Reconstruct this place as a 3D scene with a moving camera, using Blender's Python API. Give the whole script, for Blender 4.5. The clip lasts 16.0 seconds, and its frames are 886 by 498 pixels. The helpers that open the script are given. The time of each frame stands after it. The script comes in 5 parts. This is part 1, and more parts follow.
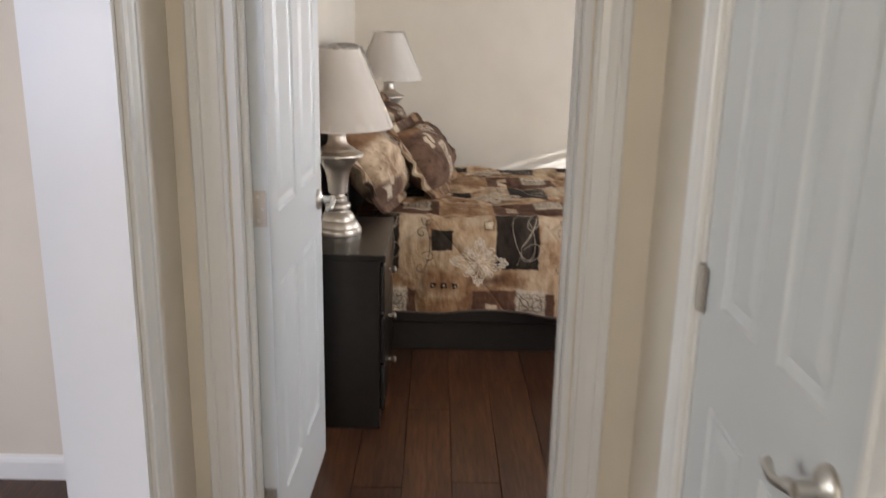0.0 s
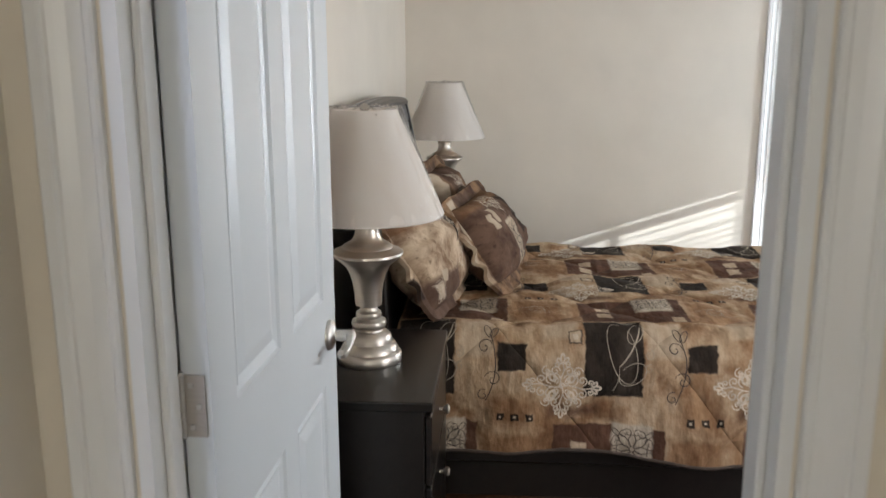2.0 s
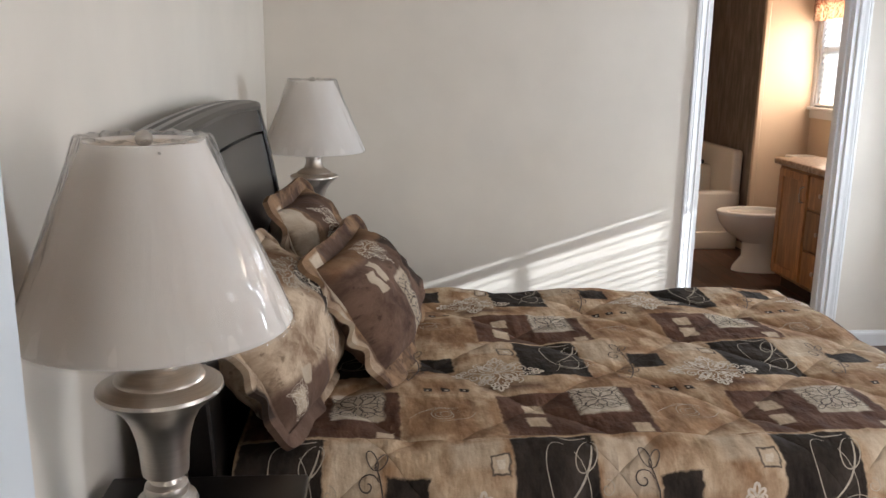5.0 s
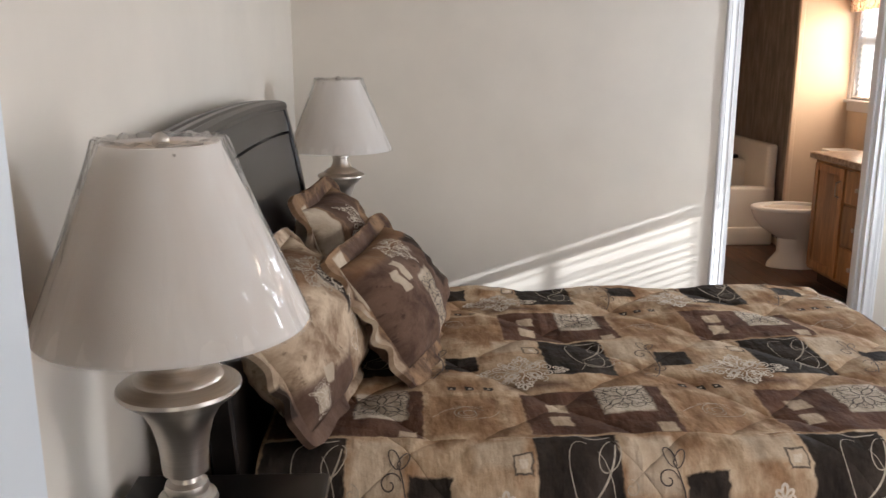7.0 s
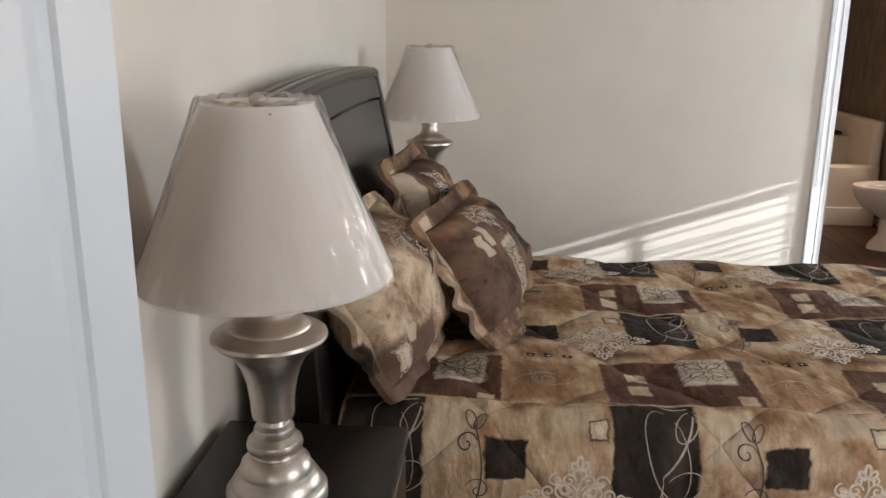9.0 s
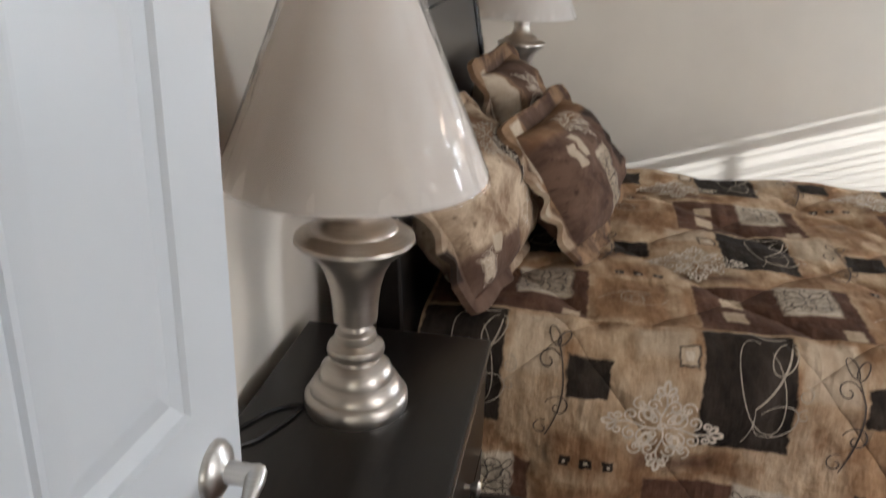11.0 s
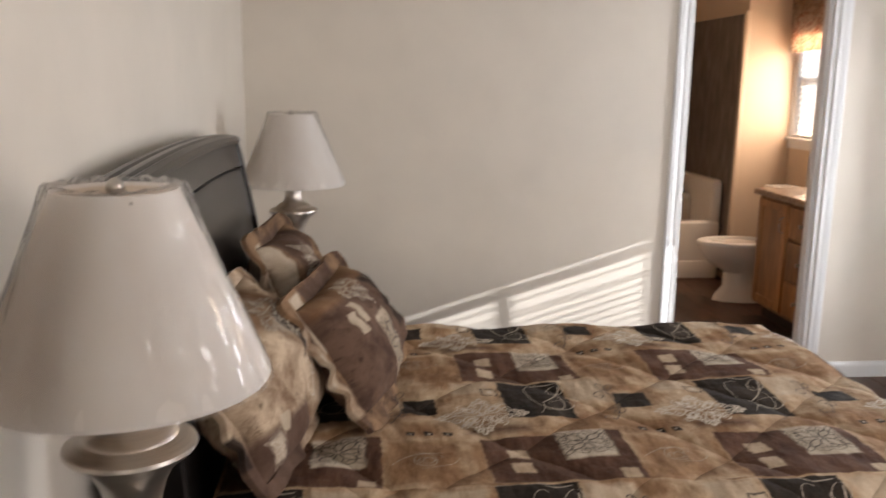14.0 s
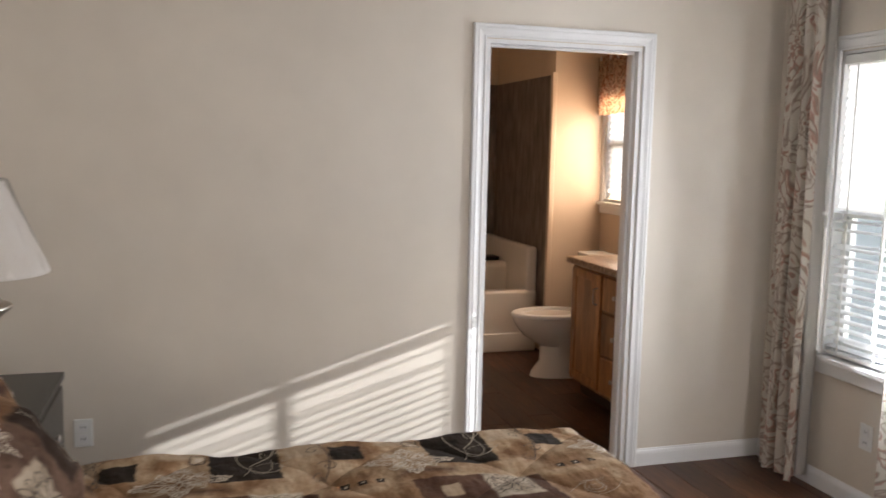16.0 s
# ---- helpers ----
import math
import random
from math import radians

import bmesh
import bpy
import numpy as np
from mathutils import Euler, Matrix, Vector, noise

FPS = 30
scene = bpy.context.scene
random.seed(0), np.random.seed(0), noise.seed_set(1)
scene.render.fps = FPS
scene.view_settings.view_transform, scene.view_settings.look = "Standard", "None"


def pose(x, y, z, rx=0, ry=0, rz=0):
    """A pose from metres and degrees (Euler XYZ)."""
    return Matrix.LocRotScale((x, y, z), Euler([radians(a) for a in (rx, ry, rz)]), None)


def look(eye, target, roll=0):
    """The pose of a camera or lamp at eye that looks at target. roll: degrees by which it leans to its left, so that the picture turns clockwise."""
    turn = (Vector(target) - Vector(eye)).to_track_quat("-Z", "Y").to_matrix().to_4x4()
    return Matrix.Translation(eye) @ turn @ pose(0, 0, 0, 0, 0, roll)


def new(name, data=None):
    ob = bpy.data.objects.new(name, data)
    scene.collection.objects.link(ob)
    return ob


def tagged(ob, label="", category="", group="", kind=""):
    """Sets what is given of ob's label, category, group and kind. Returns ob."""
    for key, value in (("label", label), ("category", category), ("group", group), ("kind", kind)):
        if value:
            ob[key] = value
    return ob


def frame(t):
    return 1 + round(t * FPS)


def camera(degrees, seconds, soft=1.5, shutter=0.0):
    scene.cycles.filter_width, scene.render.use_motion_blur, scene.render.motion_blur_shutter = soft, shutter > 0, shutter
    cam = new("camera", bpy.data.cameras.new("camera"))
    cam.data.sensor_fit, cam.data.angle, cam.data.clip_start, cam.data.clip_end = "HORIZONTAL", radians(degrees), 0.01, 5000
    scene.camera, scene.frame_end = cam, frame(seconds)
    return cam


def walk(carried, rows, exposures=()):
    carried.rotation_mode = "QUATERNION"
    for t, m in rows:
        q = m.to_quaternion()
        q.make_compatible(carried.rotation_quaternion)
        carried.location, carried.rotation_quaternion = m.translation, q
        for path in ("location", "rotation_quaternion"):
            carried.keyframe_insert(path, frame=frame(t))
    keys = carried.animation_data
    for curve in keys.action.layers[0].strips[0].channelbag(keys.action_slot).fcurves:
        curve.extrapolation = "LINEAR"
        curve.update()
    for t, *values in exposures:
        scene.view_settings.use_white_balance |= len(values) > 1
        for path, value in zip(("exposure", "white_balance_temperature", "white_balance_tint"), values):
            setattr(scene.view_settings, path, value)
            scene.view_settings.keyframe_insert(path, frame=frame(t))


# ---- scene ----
cam = camera(55.4, 16.0, soft=1.5, shutter=0.5)
EXPOSE = 1.0
LIFT = [(0.0, 0.33, 6500, 10), (1.5, 0.22, 6350, 8), (3.0, 0.15, 5980, 5), (4.2, 0.13, 6000, 7), (6.5, 0.16, 6200, 11), (7.5, 0.16, 6200, 10), (8.5, 0.14, 6250, 9), (10.8, 0.08, 6250, 9), (11.3, 0.12, 6250, 9), (12.0, 0.52, 6250, 9), (13.0, 0.52, 6450, 11), (13.6, 0.25, 6550, 13), (14.5, -0.02, 6700, 13), (16.0, -0.18, 6600, 12)]
PATH = [
    (0, (0.59, -6.313, 1.505), (0.609, -4.384, 0.975), 1.2),
    (0.5, (0.557, -6.069, 1.505), (0.52, -4.123, 1.045), 0.8),
    (1, (0.557, -5.831, 1.503), (0.475, -3.881, 1.063), 0.3),
    (1.5, (0.613, -5.615, 1.528), (0.467, -3.674, 1.069), -0.4),
    (2, (0.573, -5.371, 1.501), (0.441, -3.422, 1.073), -0.1),
    (2.5, (0.525, -5.167, 1.483), (0.443, -3.209, 1.087), 0.8),
    (3, (0.549, -4.949, 1.493), (0.470, -2.995, 1.074), 0.4),
    (3.5, (0.59, -4.716, 1.496), (0.535, -2.759, 1.087), -0.6),
    (4, (0.574, -4.506, 1.492), (0.647, -2.551, 1.074), 0.2),
    (4.2, (0.552, -4.443, 1.508), (0.693, -2.496, 1.072), 0.8),
    (6.3, (0.602, -4.401, 1.517), (0.719, -2.457, 1.063), 0.1),
    (6.5, (0.600, -4.405, 1.517), (0.7035, -2.459, 1.065), -0.1),
    (7, (0.598, -4.407, 1.517), (0.657, -2.46, 1.061), -0.1),
    (7.5, (0.606, -4.417, 1.516), (0.61, -2.473, 1.047), -0.0),
    (8, (0.601, -4.43, 1.512), (0.561, -2.491, 1.024), 0.1),
    (8.5, (0.609, -4.446, 1.51), (0.518, -2.514, 1.001), 0.1),
    (10.8, (0.567, -4.367, 1.492), (0.27, -2.509, 0.813), 1.8),
    (11, (0.562, -4.357, 1.482), (0.258, -2.522, 0.747), 1.8),
    (11.5, (0.558, -4.346, 1.459), (0.244, -2.591, 0.554), 1.3),
    (12, (0.557, -4.348, 1.449), (0.235, -2.631, 0.475), 0.7),
    (12.5, (0.565, -4.348, 1.464), (0.264, -2.573, 0.593), 1.0),
    (13, (0.559, -4.352, 1.495), (0.365, -2.478, 0.824), 1.7),
    (13.5, (0.571, -4.361, 1.526), (0.548, -2.426, 1.02), 1.3),
    (14, (0.565, -4.359, 1.542), (0.752, -2.406, 1.152), 0.9),
    (14.5, (0.608, -4.29, 1.544), (0.933, -2.342, 1.234), 0.1),
    (15, (0.717, -4.133, 1.558), (1.095, -2.191, 1.263), -0.7),
    (15.5, (0.818, -3.945, 1.549), (1.284, -2.017, 1.287), -0.1),
    (16, (0.928, -3.775, 1.537), (1.493, -1.871, 1.298), 1.2),
]
walk(cam, [(t, look(eye, target, roll)) for t, eye, target, roll in PATH], [(t, EXPOSE + e, k, g) for t, e, k, g in LIFT])

# ---- world, sun, daylight and fill lamps ----
SUN_K = 3.35          # metres along -x for each metre along +y
SUN_D = 0.324        # metres down for each metre along -x
sun_dir = Vector((-1.0, 1.0 / SUN_K, -SUN_D)).normalized()
world = bpy.data.worlds.new("world")
scene.world = world
world.use_nodes = True
wn = world.node_tree
sky = wn.nodes.new("ShaderNodeTexSky")
sky.sky_type = "NISHITA"
sky.sun_disc = False
sky.sun_elevation = math.asin(-sun_dir.z)
sky.sun_rotation = math.atan2(-sun_dir.x, -sun_dir.y)
wn.nodes["Background"].inputs[1].default_value = 0.15
wn.links.new(sky.outputs[0], wn.nodes["Background"].inputs[0])

sun = new("sun", bpy.data.lights.new("sun", "SUN"))
sun.data.energy = 5.0
sun.data.angle = radians(0.5)
sun.data.color = (0.95, 0.98, 1.0)
sun.matrix_world = look((12, -5, 6), Vector((12, -5, 6)) + sun_dir)


def window_light(name, centre, target, w, h, energy, colour):
    ob = new(name, bpy.data.lights.new(name, "AREA"))
    ob.data.shape = "RECTANGLE"
    ob.data.size, ob.data.size_y, ob.data.energy, ob.data.color = w, h, energy, colour
    ob.matrix_world = look(centre, target)
    return ob


DAY = (0.86, 0.93, 1.0)
window_light("daylight_bedroom", (3.688, -0.97, 1.30), (2.35, -1.90, 1.20), 0.66, 1.32, 33, DAY)
# fill lamp from the entry side, set in an added, unseen window
window_light("fill_bedroom_side", (2.55, -4.265, 1.30), (1.95, -3.2, 1.2), 1.10, 1.35, 25.5, (1.0, 0.965, 0.965))
# orange lamp in the bathroom window, standing in for unseen warm room light
window_light("warm_fill_bathroom", (3.865, 1.50, 1.55), (2.80, 1.50, 1.45), 0.80, 0.74, 9.5, (1.0, 0.72, 0.50))
# fill lamp for the hall, behind the camera in an added window
window_light("fill_hall", (0.52, -8.57, 1.45), (0.55, -6.0, 1.4), 0.70, 1.0, 9.5, (1.0, 0.90, 0.78))
# bluish daylight on the opening's jamb; its window is added, out of view
window_light("daylight_next_room", (-1.6, -8.57, 1.45), (-0.9, -5.6, 1.2), 1.0, 1.2, 20, (0.68, 0.73, 1.0))
# fill lamp that brightens the closet door through the opening
window_light("fill_next_room_side", (-3.17, -5.3, 1.45), (0.0, -5.2, 1.2), 1.0, 1.2, 14, (1.0, 0.96, 0.90))

# ---- materials ----
def material(name, build, rough=0.5, metal=0.0, spec=0.5):
    m = bpy.data.materials.new(name)
    m.use_nodes = True
    nt = m.node_tree
    b = nt.nodes["Principled BSDF"]
    b.inputs["Roughness"].default_value = rough
    b.inputs["Metallic"].default_value = metal
    b.inputs["Specular IOR Level"].default_value = spec
    build(nt, b)
    return m


def node(nt, kind, **values):
    n = nt.nodes.new(kind)
    for key, v in values.items():
        n.inputs[key.replace("_", " ")].default_value = v
    return n


def coords(nt, scale=(1, 1, 1), space="Object"):
    tc = nt.nodes.new("ShaderNodeTexCoord")
    mp = nt.nodes.new("ShaderNodeMapping")
    mp.inputs["Scale"].default_value = scale
    nt.links.new(tc.outputs[space], mp.inputs[0])
    return mp.outputs[0]


def ramp(nt, fac, stops):
    r = nt.nodes.new("ShaderNodeValToRGB")
    e = r.color_ramp.elements
    while len(e) < len(stops):
        e.new(0.5)
    for el, (p, c) in zip(e, stops):
        el.position, el.color = p, (*c, 1)
    nt.links.new(fac, r.inputs[0])
    return r.outputs[0]


def noisy(nt, vec, scale, detail=3.0, rough=0.55):
    n = node(nt, "ShaderNodeTexNoise", Scale=scale, Detail=detail, Roughness=rough)
    nt.links.new(vec, n.inputs["Vector"])
    return n.outputs["Fac"]


def bump(nt, b, height, strength, distance=0.01, normal=None):
    n = node(nt, "ShaderNodeBump", Strength=strength, Distance=distance)
    nt.links.new(height, n.inputs["Height"])
    if normal is not None:
        nt.links.new(normal, n.inputs["Normal"])
    nt.links.new(n.outputs[0], b.inputs["Normal"])
    return n.outputs[0]


def mixc(nt, fac, a, b_, mode="MIX"):
    n = nt.nodes.new("ShaderNodeMix")
    n.data_type, n.blend_type = "RGBA", mode
    for k, v in ((0, fac), (6, a), (7, b_)):
        if isinstance(v, (int, float)):
            n.inputs[k].default_value = v
        elif isinstance(v, tuple):
            n.inputs[k].default_value = (*v, 1)
        else:
            nt.links.new(v, n.inputs[k])
    return n.outputs[2]


def painted(colour, amount=0.06, scale=2.2, grain=180, relief=0.06):
    dark = tuple(c * (1 - amount) for c in colour)
    light = tuple(min(1, c * (1 + amount * 0.6)) for c in colour)

    def build(nt, b):
        v = coords(nt)
        nt.links.new(ramp(nt, noisy(nt, v, scale, 4), [(0.3, dark), (0.7, light)]), b.inputs["Base Color"])
        bump(nt, b, noisy(nt, v, grain, 2), relief, 0.002)
    return build


def plain(colour, var=0.12, scale=30, relief=0.0):
    def build(nt, b):
        v = coords(nt)
        a = tuple(c * (1 - var) for c in colour)
        d = tuple(min(1, c * (1 + var)) for c in colour)
        nt.links.new(ramp(nt, noisy(nt, v, scale, 3), [(0.3, a), (0.7, d)]), b.inputs["Base Color"])
        if relief:
            bump(nt, b, noisy(nt, v, scale * 6, 2), relief, 0.002)
    return build


def grained(dark, light, along=1, scale=9.0, stretch=14.0, relief=0.08):
    """Wood with its grain along the given axis."""
    def build(nt, b):
        s = [stretch] * 3
        s[along] = 1.0
        v = coords(nt, tuple(s))
        info = nt.nodes.new("ShaderNodeObjectInfo")
        shift = nt.nodes.new("ShaderNodeVectorMath")
        shift.operation = "MULTIPLY_ADD"
        nt.links.new(info.outputs["Random"], shift.inputs[0])
        shift.inputs[1].default_value = (31, 17, 23)
        nt.links.new(v, shift.inputs[2])
        fine = noisy(nt, shift.outputs[0], scale, 6, 0.65)
        broad = noisy(nt, shift.outputs[0], scale * 0.22, 3)
        mid = tuple((p + q) / 2 for p, q in zip(dark, light))
        c1 = ramp(nt, fine, [(0.32, dark), (0.52, mid), (0.72, light)])
        tone = ramp(nt, info.outputs["Random"], [(0.0, (0.62, 0.62, 0.62)), (1.0, (1.25, 1.2, 1.15))])
        c2 = mixc(nt, 1.0, c1, tone, "MULTIPLY")
        c3 = mixc(nt, 0.55, c2, ramp(nt, broad, [(0.35, (0.5, 0.45, 0.42)), (0.65, (1.3, 1.25, 1.2))]), "MULTIPLY")
        nt.links.new(c3, b.inputs["Base Color"])
        bump(nt, b, fine, relief, 0.002)
    return build


def brushed(colour):
    def build(nt, b):
        v = coords(nt, (3, 3, 260))
        f = noisy(nt, v, 4, 3)
        nt.links.new(ramp(nt, f, [(0.3, tuple(c * 0.82 for c in colour)), (0.7, colour)]), b.inputs["Base Color"])
        r = nt.nodes.new("ShaderNodeMapRange")
        r.inputs["To Min"].default_value, r.inputs["To Max"].default_value = 0.30, 0.46
        nt.links.new(f, r.inputs["Value"])
        nt.links.new(r.outputs[0], b.inputs["Roughness"])
    return build


M = {}
M["wall"] = material("wall_paint", painted((0.705, 0.642, 0.562)), 0.55, spec=0.35)
# part of the bathroom's orange glow is put into this wall colour
M["bath_wall"] = material("warmed_bathroom_paint", painted((0.70, 0.56, 0.42)), 0.42, spec=0.5)
# lighter than the bedroom walls: light from the facing opening is in the colour
M["hall_wall"] = material("lightened_hall_paint", painted((0.75, 0.69, 0.595)), 0.5, spec=0.35)
M["ceiling"] = material("ceiling_paint", painted((0.80, 0.79, 0.76), grain=90, relief=0.2), 0.8)
M["white"] = material("white_trim_paint", painted((0.80, 0.80, 0.80), 0.03, 3, 120, 0.04), 0.32)
# white leaf; the blue of sky light and its dimness are put into the colour
M["door"] = material("sky_tinted_door_paint", painted((0.665, 0.70, 0.735), 0.03, 2, 90, 0.05), 0.34)
M["floor"] = material("floor_plank", grained((0.029, 0.0115, 0.0055), (0.120, 0.049, 0.022), 1, 7, 12, 0.1), 0.40)
M["floor_gap"] = material("floor_gap", plain((0.03, 0.014, 0.008)), 0.6)
M["espresso"] = material("espresso_wood", grained((0.006, 0.005, 0.0045), (0.013, 0.010, 0.009), 1, 9, 16, 0.05), 0.28)
M["steel"] = material("brushed_nickel", brushed((0.57, 0.525, 0.475)), 0.3, 1.0)
M["chrome"] = material("polished_nickel", brushed((0.66, 0.64, 0.61)), 0.2, 1.0)
M["black"] = material("black_plastic", plain((0.012, 0.012, 0.012)), 0.45)
M["vinyl"] = material("white_vinyl", plain((0.82, 0.82, 0.80), 0.03, 8), 0.35)
M["porcelain"] = material("porcelain", plain((0.82, 0.78, 0.72), 0.02, 4), 0.12)
M["acrylic"] = material("white_acrylic", plain((0.80, 0.76, 0.70), 0.02, 4), 0.2)
M["oak"] = material("knotty_alder", grained((0.25, 0.115, 0.042), (0.53, 0.295, 0.125), 2, 6, 9, 0.06), 0.35)
M["ground"] = material("outside_ground", plain((0.42, 0.41, 0.38), 0.2, 0.6), 0.9)
M["siding"] = material("pale_siding", plain((0.55, 0.60, 0.66), 0.05, 2), 0.7)
M["roof"] = material("shingle_roof", plain((0.16, 0.15, 0.15), 0.2, 12), 0.9)


def math2(nt, op, a, b_=None):
    n = nt.nodes.new("ShaderNodeMath")
    n.operation = op
    for k, v in ((0, a), (1, b_)):
        if v is None:
            continue
        if isinstance(v, (int, float)):
            n.inputs[k].default_value = v
        else:
            nt.links.new(v, n.inputs[k])
    return n.outputs[0]


PX, PY = 0.618, 0.662     # the print's repeat along and across the bed
U0, V0 = 0.502, -2.413    # centre of one medallion


def quilt_print(nt, b):
    """A printed patchwork in cloth coordinates (metres, in the UV map): blocks of tan, brown and near-black."""
    uv = nt.nodes.new("ShaderNodeUVMap")
    warp = node(nt, "ShaderNodeTexNoise", Scale=34.0, Detail=3.0)
    nt.links.new(uv.outputs[0], warp.inputs["Vector"])
    off = nt.nodes.new("ShaderNodeVectorMath")
    off.operation = "MULTIPLY_ADD"
    nt.links.new(warp.outputs["Color"], off.inputs[0])
    off.inputs[1].default_value = (0.022, 0.022, 0)
    nt.links.new(uv.outputs[0], off.inputs[2])
    sep = nt.nodes.new("ShaderNodeSeparateXYZ")
    nt.links.new(off.outputs[0], sep.inputs[0])
    half = 0.011
    u = math2(nt, "FLOORED_MODULO", math2(nt, "SUBTRACT", sep.outputs[0], U0 + half - PX / 2), PX)
    v = math2(nt, "FLOORED_MODULO", math2(nt, "SUBTRACT", sep.outputs[1], V0 + half - 0.2), PY)
    # u: 0..PX with the medallion at PX/2;  v: 0..PY with the medallion at 0.2

    def rect(u0, u1, v0, v1, soft=0.006):
        a = math2(nt, "MINIMUM", math2(nt, "SUBTRACT", u, u0 + PX / 2), math2(nt, "SUBTRACT", u1 + PX / 2, u))
        c = math2(nt, "MINIMUM", math2(nt, "SUBTRACT", v, v0 + 0.2), math2(nt, "SUBTRACT", v1 + 0.2, v))
        r = nt.nodes.new("ShaderNodeMapRange")
        r.inputs["From Max"].default_value = soft
        nt.links.new(math2(nt, "MINIMUM", a, c), r.inputs["Value"])
        return r.outputs[0]

    streak = nt.nodes.new("ShaderNodeMapping")
    streak.inputs["Scale"].default_value = (17, 8, 1)
    nt.links.new(uv.outputs[0], streak.inputs[0])
    wash = noisy(nt, streak.outputs[0], 1.0, 5, 0.65)
    blot = noisy(nt, uv.outputs[0], 5.5, 4, 0.6)
    tan = ramp(nt, wash, [(0.28, (0.245, 0.150, 0.084)), (0.5, (0.410, 0.288, 0.182)), (0.72, (0.56, 0.435, 0.305))])
    gold = ramp(nt, wash, [(0.3, (0.135, 0.064, 0.029)), (0.7, (0.345, 0.208, 0.114))])
    col = mixc(nt, ramp(nt, blot, [(0.47, (0, 0, 0)), (0.60, (1, 1, 1))]), tan, gold)
    brown = ramp(nt, wash, [(0.3, (0.050, 0.023, 0.014)), (0.7, (0.135, 0.069, 0.044))])
    black = ramp(nt, wash, [(0.3, (0.0095, 0.0070, 0.0055)), (0.72, (0.046, 0.034, 0.026))])
    grey = ramp(nt, wash, [(0.3, (0.030, 0.022, 0.017)), (0.72, (0.085, 0.066, 0.052))])
    cream = ramp(nt, wash, [(0.3, (0.40, 0.32, 0.235)), (0.7, (0.62, 0.53, 0.42))])
    pale = ramp(nt, wash, [(0.3, (0.33, 0.24, 0.16)), (0.7, (0.52, 0.41, 0.295))])
    # the gold field beside the medallion, and the washed band above the brown block
    col = mixc(nt, rect(0.10, 0.309, -0.19, 0.06, 0.03), col, gold)
    col = mixc(nt, rect(-0.309, -0.24, -0.19, 0.06, 0.03), col, gold)
    col = mixc(nt, rect(0.12, 0.30, 0.05, 0.20, 0.05), col, gold)
    col = mixc(nt, rect(-0.30, -0.10, 0.09, 0.16, 0.04), col, brown)
    # pale cloth round the dark blocks
    col = mixc(nt, rect(0.035, 0.165, 0.30, 0.462, 0.02), col, pale)
    col = mixc(nt, rect(-0.309, -0.175, 0.36, 0.462, 0.02), col, pale)
    # brown block with the medallion and its small squares
    col = mixc(nt, rect(-0.262, 0.108, -0.192, 0.078), col, brown)
    col = mixc(nt, rect(-0.070, 0.070, -0.088, 0.088, 0.010), col, cream)
    col = mixc(nt, rect(-0.202, -0.146, -0.050, 0.016), col, pale)
    col = mixc(nt, rect(-0.206, -0.150, -0.142, -0.072), col, pale)
    col = mixc(nt, rect(0.045, 0.092, -0.188, -0.140), col, pale)
    # large and small dark blocks
    col = mixc(nt, rect(-0.165, 0.032, 0.176, 0.466), col, black)
    col = mixc(nt, rect(-0.055, 0.020, 0.19, 0.40, 0.05), col, grey)
    col = mixc(nt, rect(0.168, 0.268, 0.256, 0.358), col, black)
    col = mixc(nt, rect(-0.216, -0.168, 0.345, 0.405, 0.004), col, grey)
    col = mixc(nt, rect(-0.212, -0.172, 0.350, 0.400, 0.004), col, pale)
    col = mixc(nt, rect(-0.203, -0.181, 0.362, 0.388, 0.004), col, cream)
    col = mixc(nt, rect(-0.255, -0.055, 0.457, 0.470, 0.008), col, cream)
    for k in range(3):
        d = 0.182 + 0.048 * k
        col = mixc(nt, rect(d - 0.013, d + 0.013, 0.088, 0.115, 0.003), col, black)
        col = mixc(nt, rect(d - 0.005, d + 0.005, 0.097, 0.107, 0.003), col, cream)
    nap = noisy(nt, uv.outputs[0], 420, 2)
    col = mixc(nt, 0.25, col, ramp(nt, nap, [(0.3, (0.6, 0.6, 0.6)), (0.7, (1.3, 1.3, 1.3))]), "MULTIPLY")
    nt.links.new(col, b.inputs["Base Color"])
    fold = nt.nodes.new("ShaderNodeMapping")
    fold.inputs["Scale"].default_value = (13, 5, 1)
    nt.links.new(uv.outputs[0], fold.inputs[0])
    flat = nt.nodes.new("ShaderNodeSeparateXYZ")
    nt.links.new(uv.outputs[0], flat.inputs[0])
    d1 = math2(nt, "ADD", math2(nt, "MULTIPLY", flat.outputs[0], 6.6), math2(nt, "MULTIPLY", flat.outputs[1], 5.2))
    d2 = math2(nt, "ADD", math2(nt, "SUBTRACT", math2(nt, "MULTIPLY", flat.outputs[1], 6.0), math2(nt, "MULTIPLY", flat.outputs[0], 5.4)), 0.8)
    seam = math2(nt, "MINIMUM", math2(nt, "ABSOLUTE", math2(nt, "SINE", d1)), math2(nt, "ABSOLUTE", math2(nt, "SINE", d2)))
    puffed = math2(nt, "POWER", math2(nt, "MINIMUM", seam, 0.35), 0.5)
    stitched = bump(nt, b, puffed, 0.8, 0.025)
    zero = bump(nt, b, noisy(nt, fold.outputs[0], 1.6, 3, 0.5), 0.55, 0.030, stitched)
    one = bump(nt, b, noisy(nt, uv.outputs[0], 30, 4), 0.45, 0.012, zero)
    bump(nt, b, nap, 0.25, 0.001, one)


